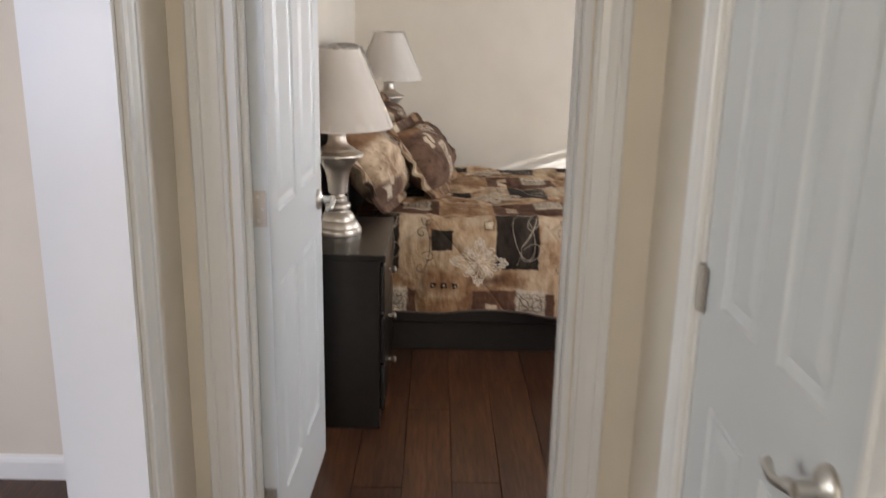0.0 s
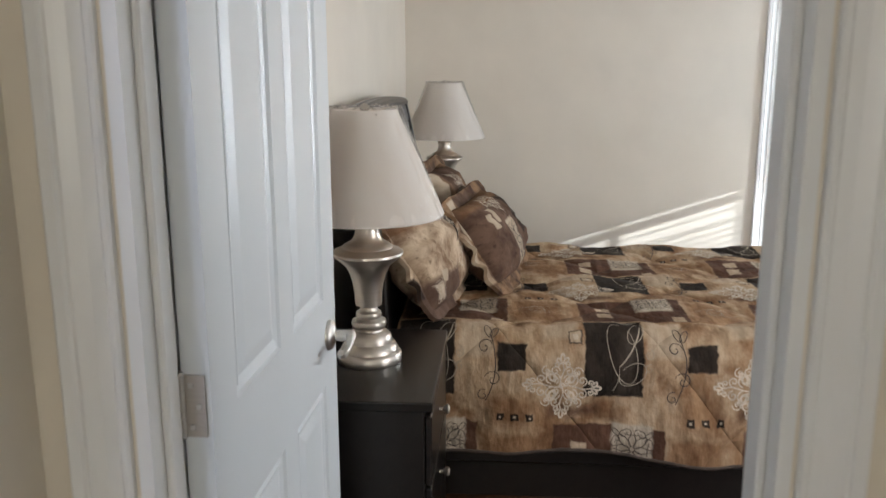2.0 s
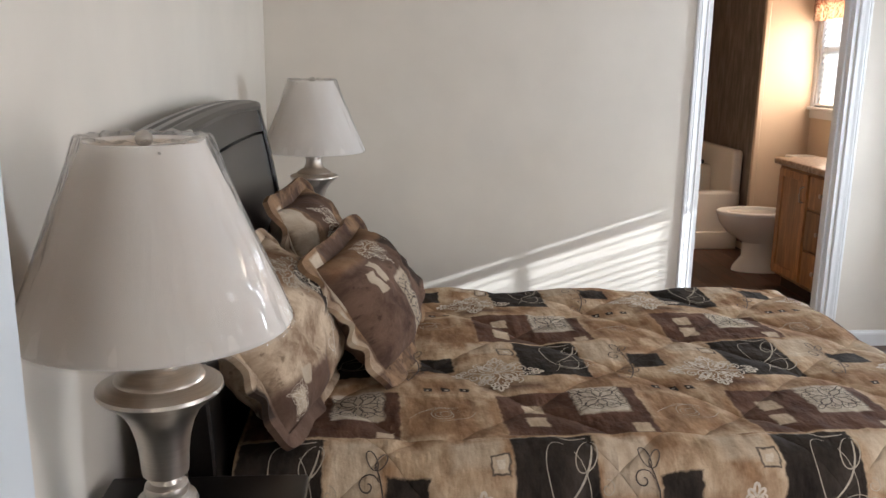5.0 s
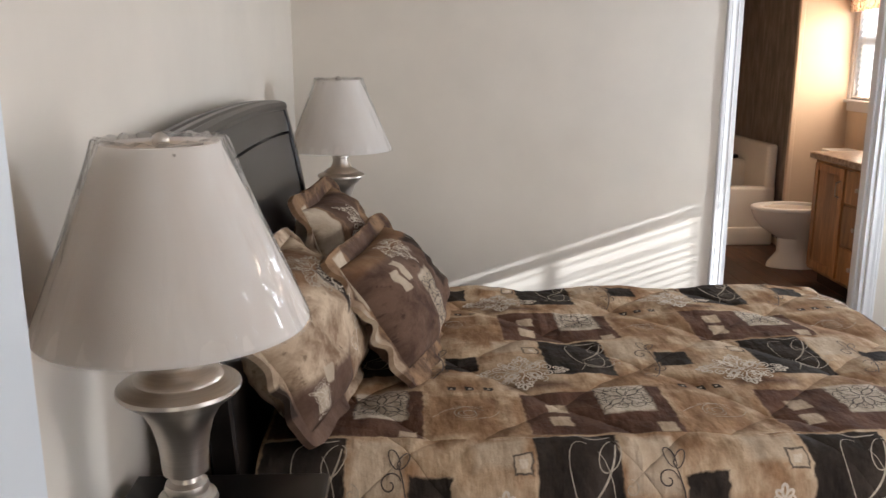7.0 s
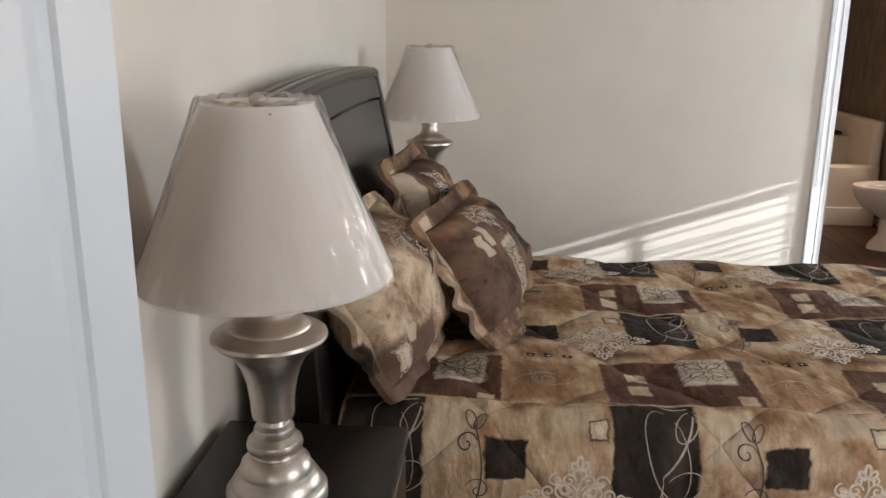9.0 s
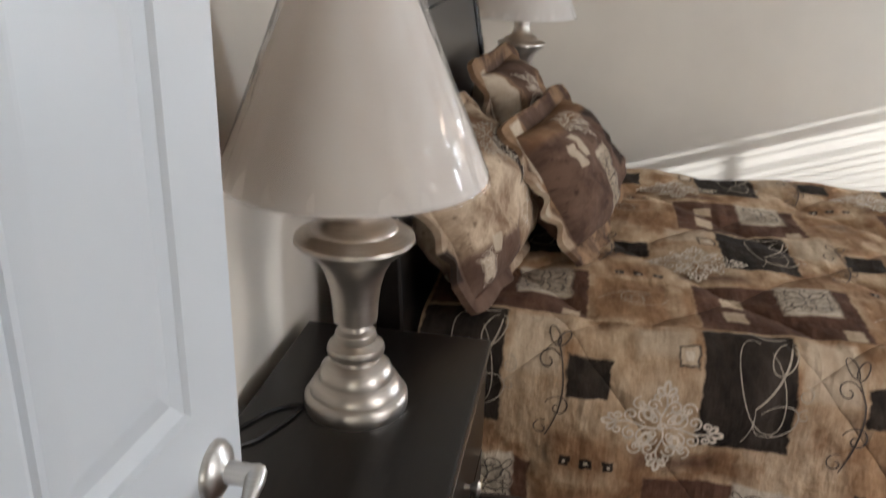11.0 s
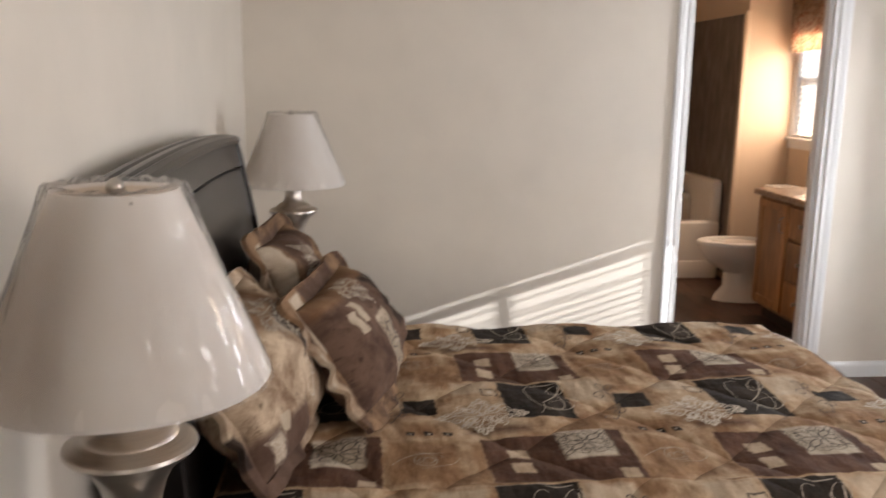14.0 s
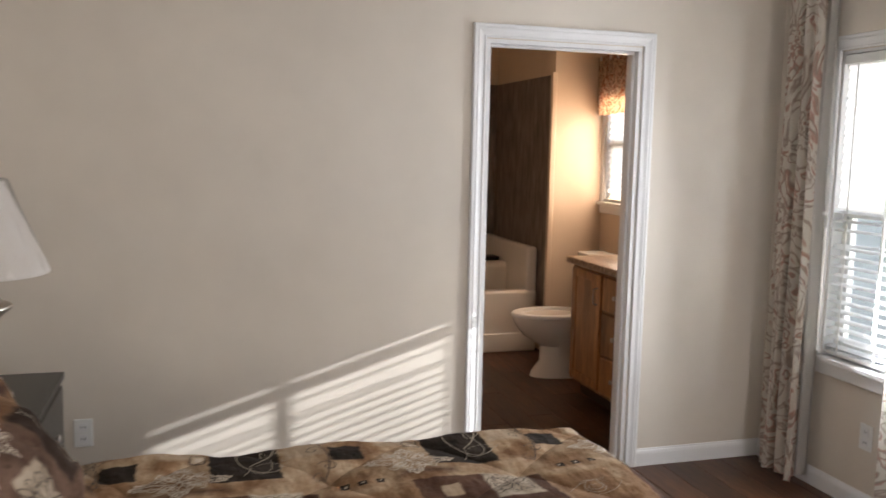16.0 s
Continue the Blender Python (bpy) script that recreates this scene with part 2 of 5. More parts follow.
def curtain_print(base, a, c, scale):
    def build(nt, b):
        uv = nt.nodes.new("ShaderNodeUVMap")
        big = node(nt, "ShaderNodeTexNoise", Scale=scale, Detail=2.0, Distortion=2.6)
        nt.links.new(uv.outputs[0], big.inputs["Vector"])
        c1 = ramp(nt, big.outputs["Fac"], [(0.38, base), (0.44, a), (0.47, base), (0.55, base), (0.58, c), (0.62, a), (0.66, base)])
        nt.links.new(c1, b.inputs["Base Color"])
        bump(nt, b, noisy(nt, uv.outputs[0], 300, 2), 0.15, 0.001)
        tr = nt.nodes.new("ShaderNodeBsdfTranslucent")
        nt.links.new(c1, tr.inputs[0])
        mx = nt.nodes.new("ShaderNodeMixShader")
        mx.inputs[0].default_value = 0.55
        out = nt.nodes["Material Output"]
        nt.links.new(b.outputs[0], mx.inputs[1])
        nt.links.new(tr.outputs[0], mx.inputs[2])
        nt.links.new(mx.outputs[0], out.inputs[0])
    return build


def see_through(colour, translucent):
    def build(nt, b):
        b.inputs["Base Color"].default_value = (*colour, 1)
        tr = nt.nodes.new("ShaderNodeBsdfTranslucent")
        tr.inputs[0].default_value = (*colour, 1)
        mx = nt.nodes.new("ShaderNodeMixShader")
        mx.inputs[0].default_value = translucent
        nt.links.new(b.outputs[0], mx.inputs[1])
        nt.links.new(tr.outputs[0], mx.inputs[2])
        nt.links.new(mx.outputs[0], nt.nodes["Material Output"].inputs[0])
    return build


def film_wrap(nt, b):
    """Clear crinkled plastic: mostly see-through, faintly milky, glossy at a slant and along its folds."""
    clear = nt.nodes.new("ShaderNodeBsdfTransparent")
    milk = nt.nodes.new("ShaderNodeBsdfDiffuse")
    milk.inputs[0].default_value = (0.85, 0.86, 0.87, 1)
    gloss = nt.nodes.new("ShaderNodeBsdfGlossy")
    gloss.inputs["Roughness"].default_value = 0.07
    f = nt.nodes.new("ShaderNodeFresnel")
    f.inputs[0].default_value = 1.65
    long = noisy(nt, coords(nt, (9.0, 9.0, 0.9)), 2.2, 2, 0.5)
    small = noisy(nt, coords(nt, (1.0, 1.0, 0.35)), 15, 1, 0.4)
    n1 = node(nt, "ShaderNodeBump", Strength=0.40, Distance=0.05)
    nt.links.new(long, n1.inputs["Height"])
    n = node(nt, "ShaderNodeBump", Strength=0.22, Distance=0.014)
    nt.links.new(small, n.inputs["Height"])
    nt.links.new(n1.outputs[0], n.inputs["Normal"])
    nt.links.new(n.outputs[0], gloss.inputs["Normal"])
    nt.links.new(n.outputs[0], f.inputs["Normal"])
    haze = nt.nodes.new("ShaderNodeMixShader")
    haze.inputs[0].default_value = 0.05
    nt.links.new(clear.outputs[0], haze.inputs[1])
    nt.links.new(milk.outputs[0], haze.inputs[2])
    mx = nt.nodes.new("ShaderNodeMixShader")
    nt.links.new(math2(nt, "MULTIPLY", f.outputs[0], 0.65), mx.inputs[0])
    nt.links.new(haze.outputs[0], mx.inputs[1])
    nt.links.new(gloss.outputs[0], mx.inputs[2])
    nt.links.new(mx.outputs[0], nt.nodes["Material Output"].inputs[0])


def pane(nt, b):
    clear = nt.nodes.new("ShaderNodeBsdfTransparent")
    clear.inputs[0].default_value = (0.93, 0.96, 0.96, 1)
    gloss = nt.nodes.new("ShaderNodeBsdfGlossy")
    gloss.inputs["Roughness"].default_value = 0.02
    mx = nt.nodes.new("ShaderNodeMixShader")
    mx.inputs[0].default_value = 0.06
    nt.links.new(clear.outputs[0], mx.inputs[1])
    nt.links.new(gloss.outputs[0], mx.inputs[2])
    nt.links.new(mx.outputs[0], nt.nodes["Material Output"].inputs[0])


def stone_panel(nt, b):
    """Dark slate-brown streaked shower panel."""
    v = coords(nt, (6, 6, 1.3))
    f = noisy(nt, v, 3.0, 7, 0.7)
    nt.links.new(ramp(nt, f, [(0.3, (0.085, 0.068, 0.058)), (0.5, (0.19, 0.155, 0.13)), (0.72, (0.34, 0.285, 0.245))]), b.inputs["Base Color"])
    bump(nt, b, f, 0.2, 0.004)


def laminate(nt, b):
    v = coords(nt)
    f = noisy(nt, v, 42, 5, 0.7)
    nt.links.new(ramp(nt, f, [(0.3, (0.10, 0.06, 0.04)), (0.5, (0.34, 0.23, 0.15)), (0.7, (0.55, 0.43, 0.32))]), b.inputs["Base Color"])


def sham_print(ground, patches):
    """Mottled printed cloth of a pillow sham, with hand-drawn looking patches (cloth metres)."""
    def build(nt, b):
        uv = nt.nodes.new("ShaderNodeUVMap")
        warp = node(nt, "ShaderNodeTexNoise", Scale=30.0, Detail=3.0)
        nt.links.new(uv.outputs[0], warp.inputs["Vector"])
        off = nt.nodes.new("ShaderNodeVectorMath")
        off.operation = "MULTIPLY_ADD"
        nt.links.new(warp.outputs["Color"], off.inputs[0])
        off.inputs[1].default_value = (0.024, 0.024, 0)
        nt.links.new(uv.outputs[0], off.inputs[2])
        sep = nt.nodes.new("ShaderNodeSeparateXYZ")
        nt.links.new(off.outputs[0], sep.inputs[0])
        wash = noisy(nt, uv.outputs[0], 9, 5, 0.65)
        spots = noisy(nt, uv.outputs[0], 34, 3, 0.6)
        dark, light = ground
        col = ramp(nt, wash, [(0.38, dark), (0.60, light)])
        col = mixc(nt, ramp(nt, spots, [(0.60, (0, 0, 0)), (0.68, (0.6, 0.6, 0.6))]), col, tuple(c * 0.55 for c in dark))
        for u0, u1, v0, v1, soft, p, q in patches:
            a = math2(nt, "MINIMUM", math2(nt, "SUBTRACT", sep.outputs[0], u0 + 0.012), math2(nt, "SUBTRACT", u1 + 0.012, sep.outputs[0]))
            c = math2(nt, "MINIMUM", math2(nt, "SUBTRACT", sep.outputs[1], v0 + 0.012), math2(nt, "SUBTRACT", v1 + 0.012, sep.outputs[1]))
            r = nt.nodes.new("ShaderNodeMapRange")
            r.inputs["From Max"].default_value = soft
            nt.links.new(math2(nt, "MINIMUM", a, c), r.inputs["Value"])
            col = mixc(nt, r.outputs[0], col, ramp(nt, wash, [(0.3, p), (0.7, q)]))
        nap = noisy(nt, uv.outputs[0], 420, 2)
        col = mixc(nt, 0.2, col, ramp(nt, nap, [(0.3, (0.6, 0.6, 0.6)), (0.7, (1.3, 1.3, 1.3))]), "MULTIPLY")
        nt.links.new(col, b.inputs["Base Color"])
        one = bump(nt, b, noisy(nt, uv.outputs[0], 11, 4), 0.8, 0.022)
        bump(nt, b, nap, 0.25, 0.001, one)
    return build


BROWN = ((0.072, 0.041, 0.029), (0.158, 0.098, 0.070))
TAN = ((0.20, 0.125, 0.078), (0.55, 0.425, 0.305))
PALE = ((0.34, 0.265, 0.19), (0.52, 0.43, 0.33))
DARK = ((0.020, 0.013, 0.010), (0.060, 0.040, 0.030))
GOLD = ((0.13, 0.065, 0.034), (0.27, 0.165, 0.095))
M["sham_tan"] = material("tan_sham_cloth", sham_print(TAN, [(-0.36, 0.16, 0.07, 0.3, 0.03, *GOLD), (-0.36, -0.02, -0.30, -0.085, 0.02, *BROWN), (0.015, 0.25, -0.03, 0.105, 0.012, *DARK), (-0.205, -0.165, -0.118, -0.075, 0.004, *PALE), (-0.265, -0.21, -0.165, -0.11, 0.008, *PALE), (-0.36, -0.29, -0.05, 0.10, 0.01, *TAN), (-0.36, -0.295, -0.14, -0.05, 0.01, *DARK)]), 0.88, spec=0.1)
M["sham_brown"] = material("brown_sham_cloth", sham_print((BROWN[0], BROWN[1]), [(-0.29, 0.29, 0.105, 0.2, 0.02, *GOLD), (0.09, 0.26, -0.06, 0.12, 0.012, *DARK), (-0.222, -0.178, 0.010, 0.078, 0.004, *PALE), (-0.166, -0.122, 0.030, 0.100, 0.004, *PALE), (-0.095, 0.045, -0.150, 0.030, 0.008, *PALE), (-0.22, 0.1, -0.30, -0.165, 0.02, *TAN)]), 0.88, spec=0.1)
M["sham_mixed"] = material("mixed_sham_cloth", sham_print((BROWN[0], GOLD[1]), [(-0.2, 0.12, -0.05, 0.2, 0.012, *BROWN), (-0.29, -0.22, 0.02, 0.2, 0.01, *PALE), (-0.345, -0.29, -0.16, 0.12, 0.01, *TAN), (-0.33, -0.30, -0.06, 0.04, 0.01, *PALE)]), 0.88, spec=0.1)
M["quilt"] = material("quilt_fabric", quilt_print, 0.88, spec=0.12)
M["cream_print"] = material("cream_print", plain((0.54, 0.455, 0.36), 0.25, 60), 0.8)
M["dark_print"] = material("dark_print", plain((0.06, 0.042, 0.032), 0.3, 60), 0.8)
M["tan_print"] = material("tan_print", plain((0.36, 0.30, 0.23), 0.3, 60), 0.8)
M["curtain"] = material("scroll_print_curtain", curtain_print((0.88, 0.84, 0.78), (0.52, 0.42, 0.36), (0.64, 0.42, 0.35), 3.6), 0.85)
M["sheer"] = material("white_curtain_lining", see_through((0.72, 0.70, 0.67), 0.5), 0.85)
M["valance"] = material("print_valance", curtain_print((0.70, 0.54, 0.38), (0.19, 0.08, 0.05), (0.50, 0.17, 0.09), 7.0), 0.85)
M["slat"] = material("blind_slat", see_through((0.90, 0.90, 0.90), 0.6), 0.45)
M["wrap"] = material("clear_plastic_wrap", film_wrap)
M["pane"] = material("window_pane", pane)
M["panel"] = material("dark_shower_panel", stone_panel, 0.45)
M["laminate"] = material("granite_look_laminate", laminate, 0.3)
def shade_cloth(nt, b):
    v = coords(nt, (16, 16, 1.6))
    f = noisy(nt, v, 1.3, 4)
    c = ramp(nt, f, [(0.3, (0.94, 0.90, 0.86)), (0.7, (0.985, 0.96, 0.93))])
    nt.links.new(c, b.inputs["Base Color"])
    bump(nt, b, f, 0.35, 0.01)
    tr = nt.nodes.new("ShaderNodeBsdfTranslucent")
    nt.links.new(c, tr.inputs[0])
    mx = nt.nodes.new("ShaderNodeMixShader")
    mx.inputs[0].default_value = 0.6
    nt.links.new(b.outputs[0], mx.inputs[1])
    nt.links.new(tr.outputs[0], mx.inputs[2])
    nt.links.new(mx.outputs[0], nt.nodes["Material Output"].inputs[0])


M["shade"] = material("lamp_shade_fabric", shade_cloth, 0.8)
# beige tone that stands for the dimness inside the lamp shades
M["shade_lining"] = material("lamp_shade_inner_tone", see_through((0.96, 0.90, 0.83), 0.9), 0.9)

# ---- building helpers ----
def mesh_object(name, bm, mat, parent=None, label="", smooth=False, matrix=None):
    me = bpy.data.meshes.new(name)
    bmesh.ops.recalc_face_normals(bm, faces=bm.faces)
    bm.to_mesh(me)
    bm.free()
    for m in (mat if isinstance(mat, (list, tuple)) else [mat]):
        me.materials.append(M[m])
    if smooth:
        for p in me.polygons:
            p.use_smooth = True
        me.set_sharp_from_angle(angle=radians(38))
    ob = new(name, me)
    if matrix is not None:
        ob.matrix_world = matrix
    if parent is not None:
        ob.parent = parent
    if label:
        ob["label"] = label
    return ob


def part(name, bm, mat, parent, label="", smooth=False):
    return mesh_object(name, bm, mat, parent, label, smooth)


def thing(name, label, category, matrix=None, group="", kind=""):
    ob = new(name)
    ob.empty_display_size = 0.1
    if matrix is not None:
        ob.matrix_world = matrix
    return tagged(ob, label, category, group, kind)


def box(bm, x0, x1, y0, y1, z0, z1, bevel=0.0, seg=1):
    vs = bmesh.ops.create_cube(bm, size=1.0)["verts"]
    bmesh.ops.transform(bm, verts=vs, matrix=Matrix.LocRotScale(((x0 + x1) / 2, (y0 + y1) / 2, (z0 + z1) / 2), None, (abs(x1 - x0), abs(y1 - y0), abs(z1 - z0))))
    if bevel:
        es = {e for v in vs for e in v.link_edges}
        bmesh.ops.bevel(bm, geom=list(es), offset=bevel, segments=seg, affect="EDGES", profile=0.5)


def boxed(x0, x1, y0, y1, z0, z1, bevel=0.0, seg=1):
    bm = bmesh.new()
    box(bm, x0, x1, y0, y1, z0, z1, bevel, seg)
    return bm


def lathe(profile, n=40, bm=None, at=(0, 0, 0)):
    """A turned shape from (radius, height) pairs."""
    bm = bm or bmesh.new()
    rings = []
    for r, z in profile:
        if r < 1e-6:
            rings.append([bm.verts.new((at[0], at[1], at[2] + z))])
        else:
            rings.append([bm.verts.new((at[0] + r * math.cos(2 * math.pi * i / n), at[1] + r * math.sin(2 * math.pi * i / n), at[2] + z)) for i in range(n)])
    for a, b in zip(rings, rings[1:]):
        for i in range(n):
            j = (i + 1) % n
            if len(a) == 1 and len(b) == 1:
                continue
            if len(a) == 1:
                bm.faces.new((a[0], b[j], b[i]))
            elif len(b) == 1:
                bm.faces.new((a[i], a[j], b[0]))
            else:
                bm.faces.new((a[i], a[j], b[j], b[i]))
    return bm


def sweep(section, path, bm=None, closed=True):
    """A section (list of 2D points) carried along path frames (origin, u axis, v axis)."""
    bm = bm or bmesh.new()
    rings = []
    for o, u, v in path:
        o, u, v = Vector(o), Vector(u), Vector(v)
        rings.append([bm.verts.new(o + u * a + v * b) for a, b in section])
    n = len(section)
    for r, s in zip(rings, rings[1:]):
        for i in range(n if closed else n - 1):
            j = (i + 1) % n
            bm.faces.new((r[i], r[j], s[j], s[i]))
    if closed:
        bm.faces.new(rings[0])
        bm.faces.new(list(reversed(rings[-1])))
    return bm


def tube(points, radius, n=8, bm=None, cap=True, radii=None):
    """A round bar along a list of points."""
    pts = [Vector(p) for p in points]
    path = []
    up = Vector((0, 0, 1))
    for i, p in enumerate(pts):
        d = (pts[min(i + 1, len(pts) - 1)] - pts[max(i - 1, 0)]).normalized()
        u = d.cross(up)
        if u.length < 1e-3:
            u = d.cross(Vector((1, 0, 0)))
        u.normalize()
        v = u.cross(d).normalized()
        r = radii[i] if radii else radius
        path.append((p, u * r, v * r))
    ring = [(math.cos(2 * math.pi * k / n), math.sin(2 * math.pi * k / n)) for k in range(n)]
    return sweep(ring, path, bm, cap)


def wall_with_openings(name, axis, a0, a1, t0, t1, z1, holes, mat, label):
    """A wall along axis 'x' or 'y' from a0 to a1, between t0 and t1 across, pierced by holes (a, b, z0, z1)."""
    bm = bmesh.new()
    cuts = sorted({a0, a1, *[h[0] for h in holes], *[h[1] for h in holes]})
    for p, q in zip(cuts, cuts[1:]):
        mid = (p + q) / 2
        spans = [(0.0, z1)]
        for h in holes:
            if h[0] <= mid <= h[1]:
                spans = [(0.0, h[2])] * (h[2] > 0) + [(h[3], z1)]
        for s0, s1 in spans:
            if axis == "x":
                box(bm, p, q, t0, t1, s0, s1)
            else:
                box(bm, t0, t1, p, q, s0, s1)
    bmesh.ops.remove_doubles(bm, verts=bm.verts, dist=1e-5)
    seen = {}
    for f in list(bm.faces):
        key = tuple(round(c, 4) for c in f.calc_center_median())
        seen.setdefault(key, []).append(f)
    bmesh.ops.delete(bm, geom=[f for fs in seen.values() if len(fs) > 1 for f in fs], context="FACES_ONLY")
    return tagged(mesh_object(name, bm, mat), label, "wall", kind="structure")


CASING = [(0, 0), (0, 0.010), (0.004, 0.013), (0.010, 0.013), (0.013, 0.010), (0.030, 0.012), (0.042, 0.016), (0.050, 0.018), (0.056, 0.016), (0.060, 0.019), (0.074, 0.019), (0.078, 0.015), (0.078, 0)]


def casing(bm, axis, a0, a1, z1, face, out, z0=0.0, bottom=False, w=1.0):
    """Moulded trim round an opening on the wall plane axis-normal at face; out is +1 or -1."""
    def frame_point(a, z):
        return Vector((a, face, z)) if axis == "x" else Vector((face, a, z))
    nrm = Vector((0, out, 0)) if axis == "x" else Vector((out, 0, 0))
    along = Vector((1, 0, 0)) if axis == "x" else Vector((0, 1, 0))
    up = Vector((0, 0, 1))
    sec = [(u * w, v) for u, v in CASING]
    rv = 0.006
    a0, a1, z1 = a0 - rv, a1 + rv, z1 + rv
    path = [(frame_point(a0, z0), -along, nrm), (frame_point(a0, z1), -along + up, nrm), (frame_point(a1, z1), along + up, nrm), (frame_point(a1, z0), along, nrm)]
    if bottom:
        path[0] = (frame_point(a0, z0), -along - up, nrm)
        path[3] = (frame_point(a1, z0), along - up, nrm)
        path.append(path[0])
    sweep(sec, path, bm)
    return bm


BASE = [(0, 0), (0.013, 0), (0.013, 0.062), (0.010, 0.074), (0.006, 0.080), (0.005, 0.086), (0, 0.086)]


def baseboard(name, p, q, nrm):
    p, q, nrm = Vector(p), Vector(q), Vector(nrm)
    bm = sweep(BASE, [(p, nrm, (0, 0, 1)), (q, nrm, (0, 0, 1))])
    return tagged(mesh_object(name, bm, "white"), "white painted moulded baseboard along the wall", "baseboard", kind="structure")

# ---- the large structure ----
CEIL = 2.50
XR = 3.70            # inner face of the bedroom's window wall
XB = 3.88            # inner face of the bathroom's window wall
YB = -0.21           # bedroom side of the bathroom wall
YF = -4.30           # bedroom side of the entry wall
YH = -4.42           # hall side of the entry wall
D1 = (0.126, 0.923)  # entry doorway
D2 = (2.169, 2.927)  # bathroom doorway
WIN = (-1.332, -0.613, 0.627, 1.994)
BWIN = (1.10, 1.96, 1.16, 2.02)
OPEN2 = (-5.75, -4.722)


wall_with_openings("wall_back", "x", -0.12, 4.0, YB, YB + 0.11, CEIL, [(D2[0], D2[1], 0, 2.013)], "wall", "smooth warm grey-beige painted bedroom wall with a doorway")
wall_with_openings("wall_head", "y", YH, YB, -0.12, 0.0, CEIL, [], "wall", "smooth warm off-white painted wall behind the bed")
wall_with_openings("wall_window", "y", YH, YB, XR, XR + 0.12, CEIL, [WIN], "wall", "painted outer wall with a window opening")
wall_with_openings("wall_bath_window", "y", YB + 0.11, 3.3, XB, XB + 0.12, CEIL, [BWIN], "bath_wall", "painted outer bathroom wall with a small window, warm glow in its colour")
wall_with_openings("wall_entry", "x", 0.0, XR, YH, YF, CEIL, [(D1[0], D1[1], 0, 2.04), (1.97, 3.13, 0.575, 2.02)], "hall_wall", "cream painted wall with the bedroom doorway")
CL = (-5.452, -4.80)   # closet doorway in the hall
wall_with_openings("wall_hall_side", "y", -8.6, YH, 1.09, 1.20, CEIL, [(CL[0], CL[1], 0, 2.04)], "hall_wall", "cream painted hall wall with a closet doorway")
wall_with_openings("wall_hall_open", "y", -8.6, YH, -0.17, 0.0, CEIL, [(OPEN2[0], OPEN2[1], 0, 2.10)], "hall_wall", "cream painted hall wall with a cased opening")
wall_with_openings("wall_hall_end", "x", -0.17, 1.20, -8.7, -8.6, CEIL, [(0.14, 0.90, 0.9, 2.02)], "hall_wall", "plain cream hall end wall")
wall_with_openings("wall_next_room_far", "x", -3.2, -0.17, -3.80, -3.70, CEIL, [], "wall", "sunlit off-white wall of the next room")
wall_with_openings("wall_next_room_side", "y", -8.6, -3.80, -3.3, -3.2, CEIL, [(-5.85, -4.75, 0.8, 2.02)], "wall", "plain off-white wall of the next room")
wall_with_openings("wall_next_room_near", "x", -3.2, -0.17, -8.7, -8.6, CEIL, [(-2.15, -1.05, 0.8, 2.02)], "wall", "plain off-white wall of the next room")
wall_with_openings("wall_bath_left", "y", YB + 0.11, 3.3, 1.50, 1.60, CEIL, [], "bath_wall", "plain painted bathroom wall, warm glow in its colour")
wall_with_openings("wall_bath_far", "x", 1.50, 4.0, 3.20, 3.30, CEIL, [], "bath_wall", "plain painted bathroom wall behind the tub, warm glow in its colour")
wall_with_openings("wall_bath_partition", "y", 2.00, 3.20, 3.47, XB, CEIL, [], "bath_wall", "painted partition beside the tub, warm glow in its colour")
wall_with_openings("wall_closet", "y", -5.7, YH, 1.80, 1.90, CEIL, [], "hall_wall", "plain closet wall")

wall_with_openings("wall_closet_end", "x", 1.20, 1.80, -5.7, -5.6, CEIL, [], "hall_wall", "plain closet end wall")


def footprint(z0, z1):
    bm = bmesh.new()
    for x0, x1, y0, y1 in ((-3.3, -0.12, -8.7, -3.7), (-0.12, 1.20, -8.7, YH), (1.20, 1.90, -5.7, YH), (-0.12, 1.50, YH, YB + 0.11), (1.50, XR + 0.12, YH, YB + 0.11), (1.50, 4.0, YB + 0.11, 3.3)):
        box(bm, x0, x1, y0, y1, z0, z1)
    return bm


tagged(mesh_object("ceiling", footprint(CEIL, CEIL + 0.1), "ceiling"), "white textured ceiling", "ceiling", kind="structure")
floor = tagged(mesh_object("floor", footprint(-0.10, -0.006), "floor_gap"), "dark reddish brown wood plank floor", "floor", kind="structure")
tagged(mesh_object("ground", boxed(-400, 400, -400, 400, -0.75, -0.70), "ground"), "dry grassy ground outside the windows", "ground", kind="structure")

baseboard("baseboard", (0.0, YB, 0), (D2[0] - 0.066, YB, 0), (0, -1, 0))
baseboard("baseboard", (D2[1] + 0.066, YB, 0), (XR, YB, 0), (0, -1, 0))
baseboard("baseboard", (XR, YB, 0), (XR, YF, 0), (-1, 0, 0))
baseboard("baseboard", (0, YF, 0), (0, YB, 0), (1, 0, 0))
baseboard("baseboard", (-3.2, -3.80, 0), (-0.17, -3.80, 0), (0, -1, 0))
baseboard("baseboard", (D1[1] + 0.09, YF, 0), (XR, YF, 0), (0, 1, 0))
baseboard("baseboard", (0.0, YH, 0), (0.0, OPEN2[1] + 0.08, 0), (1, 0, 0))


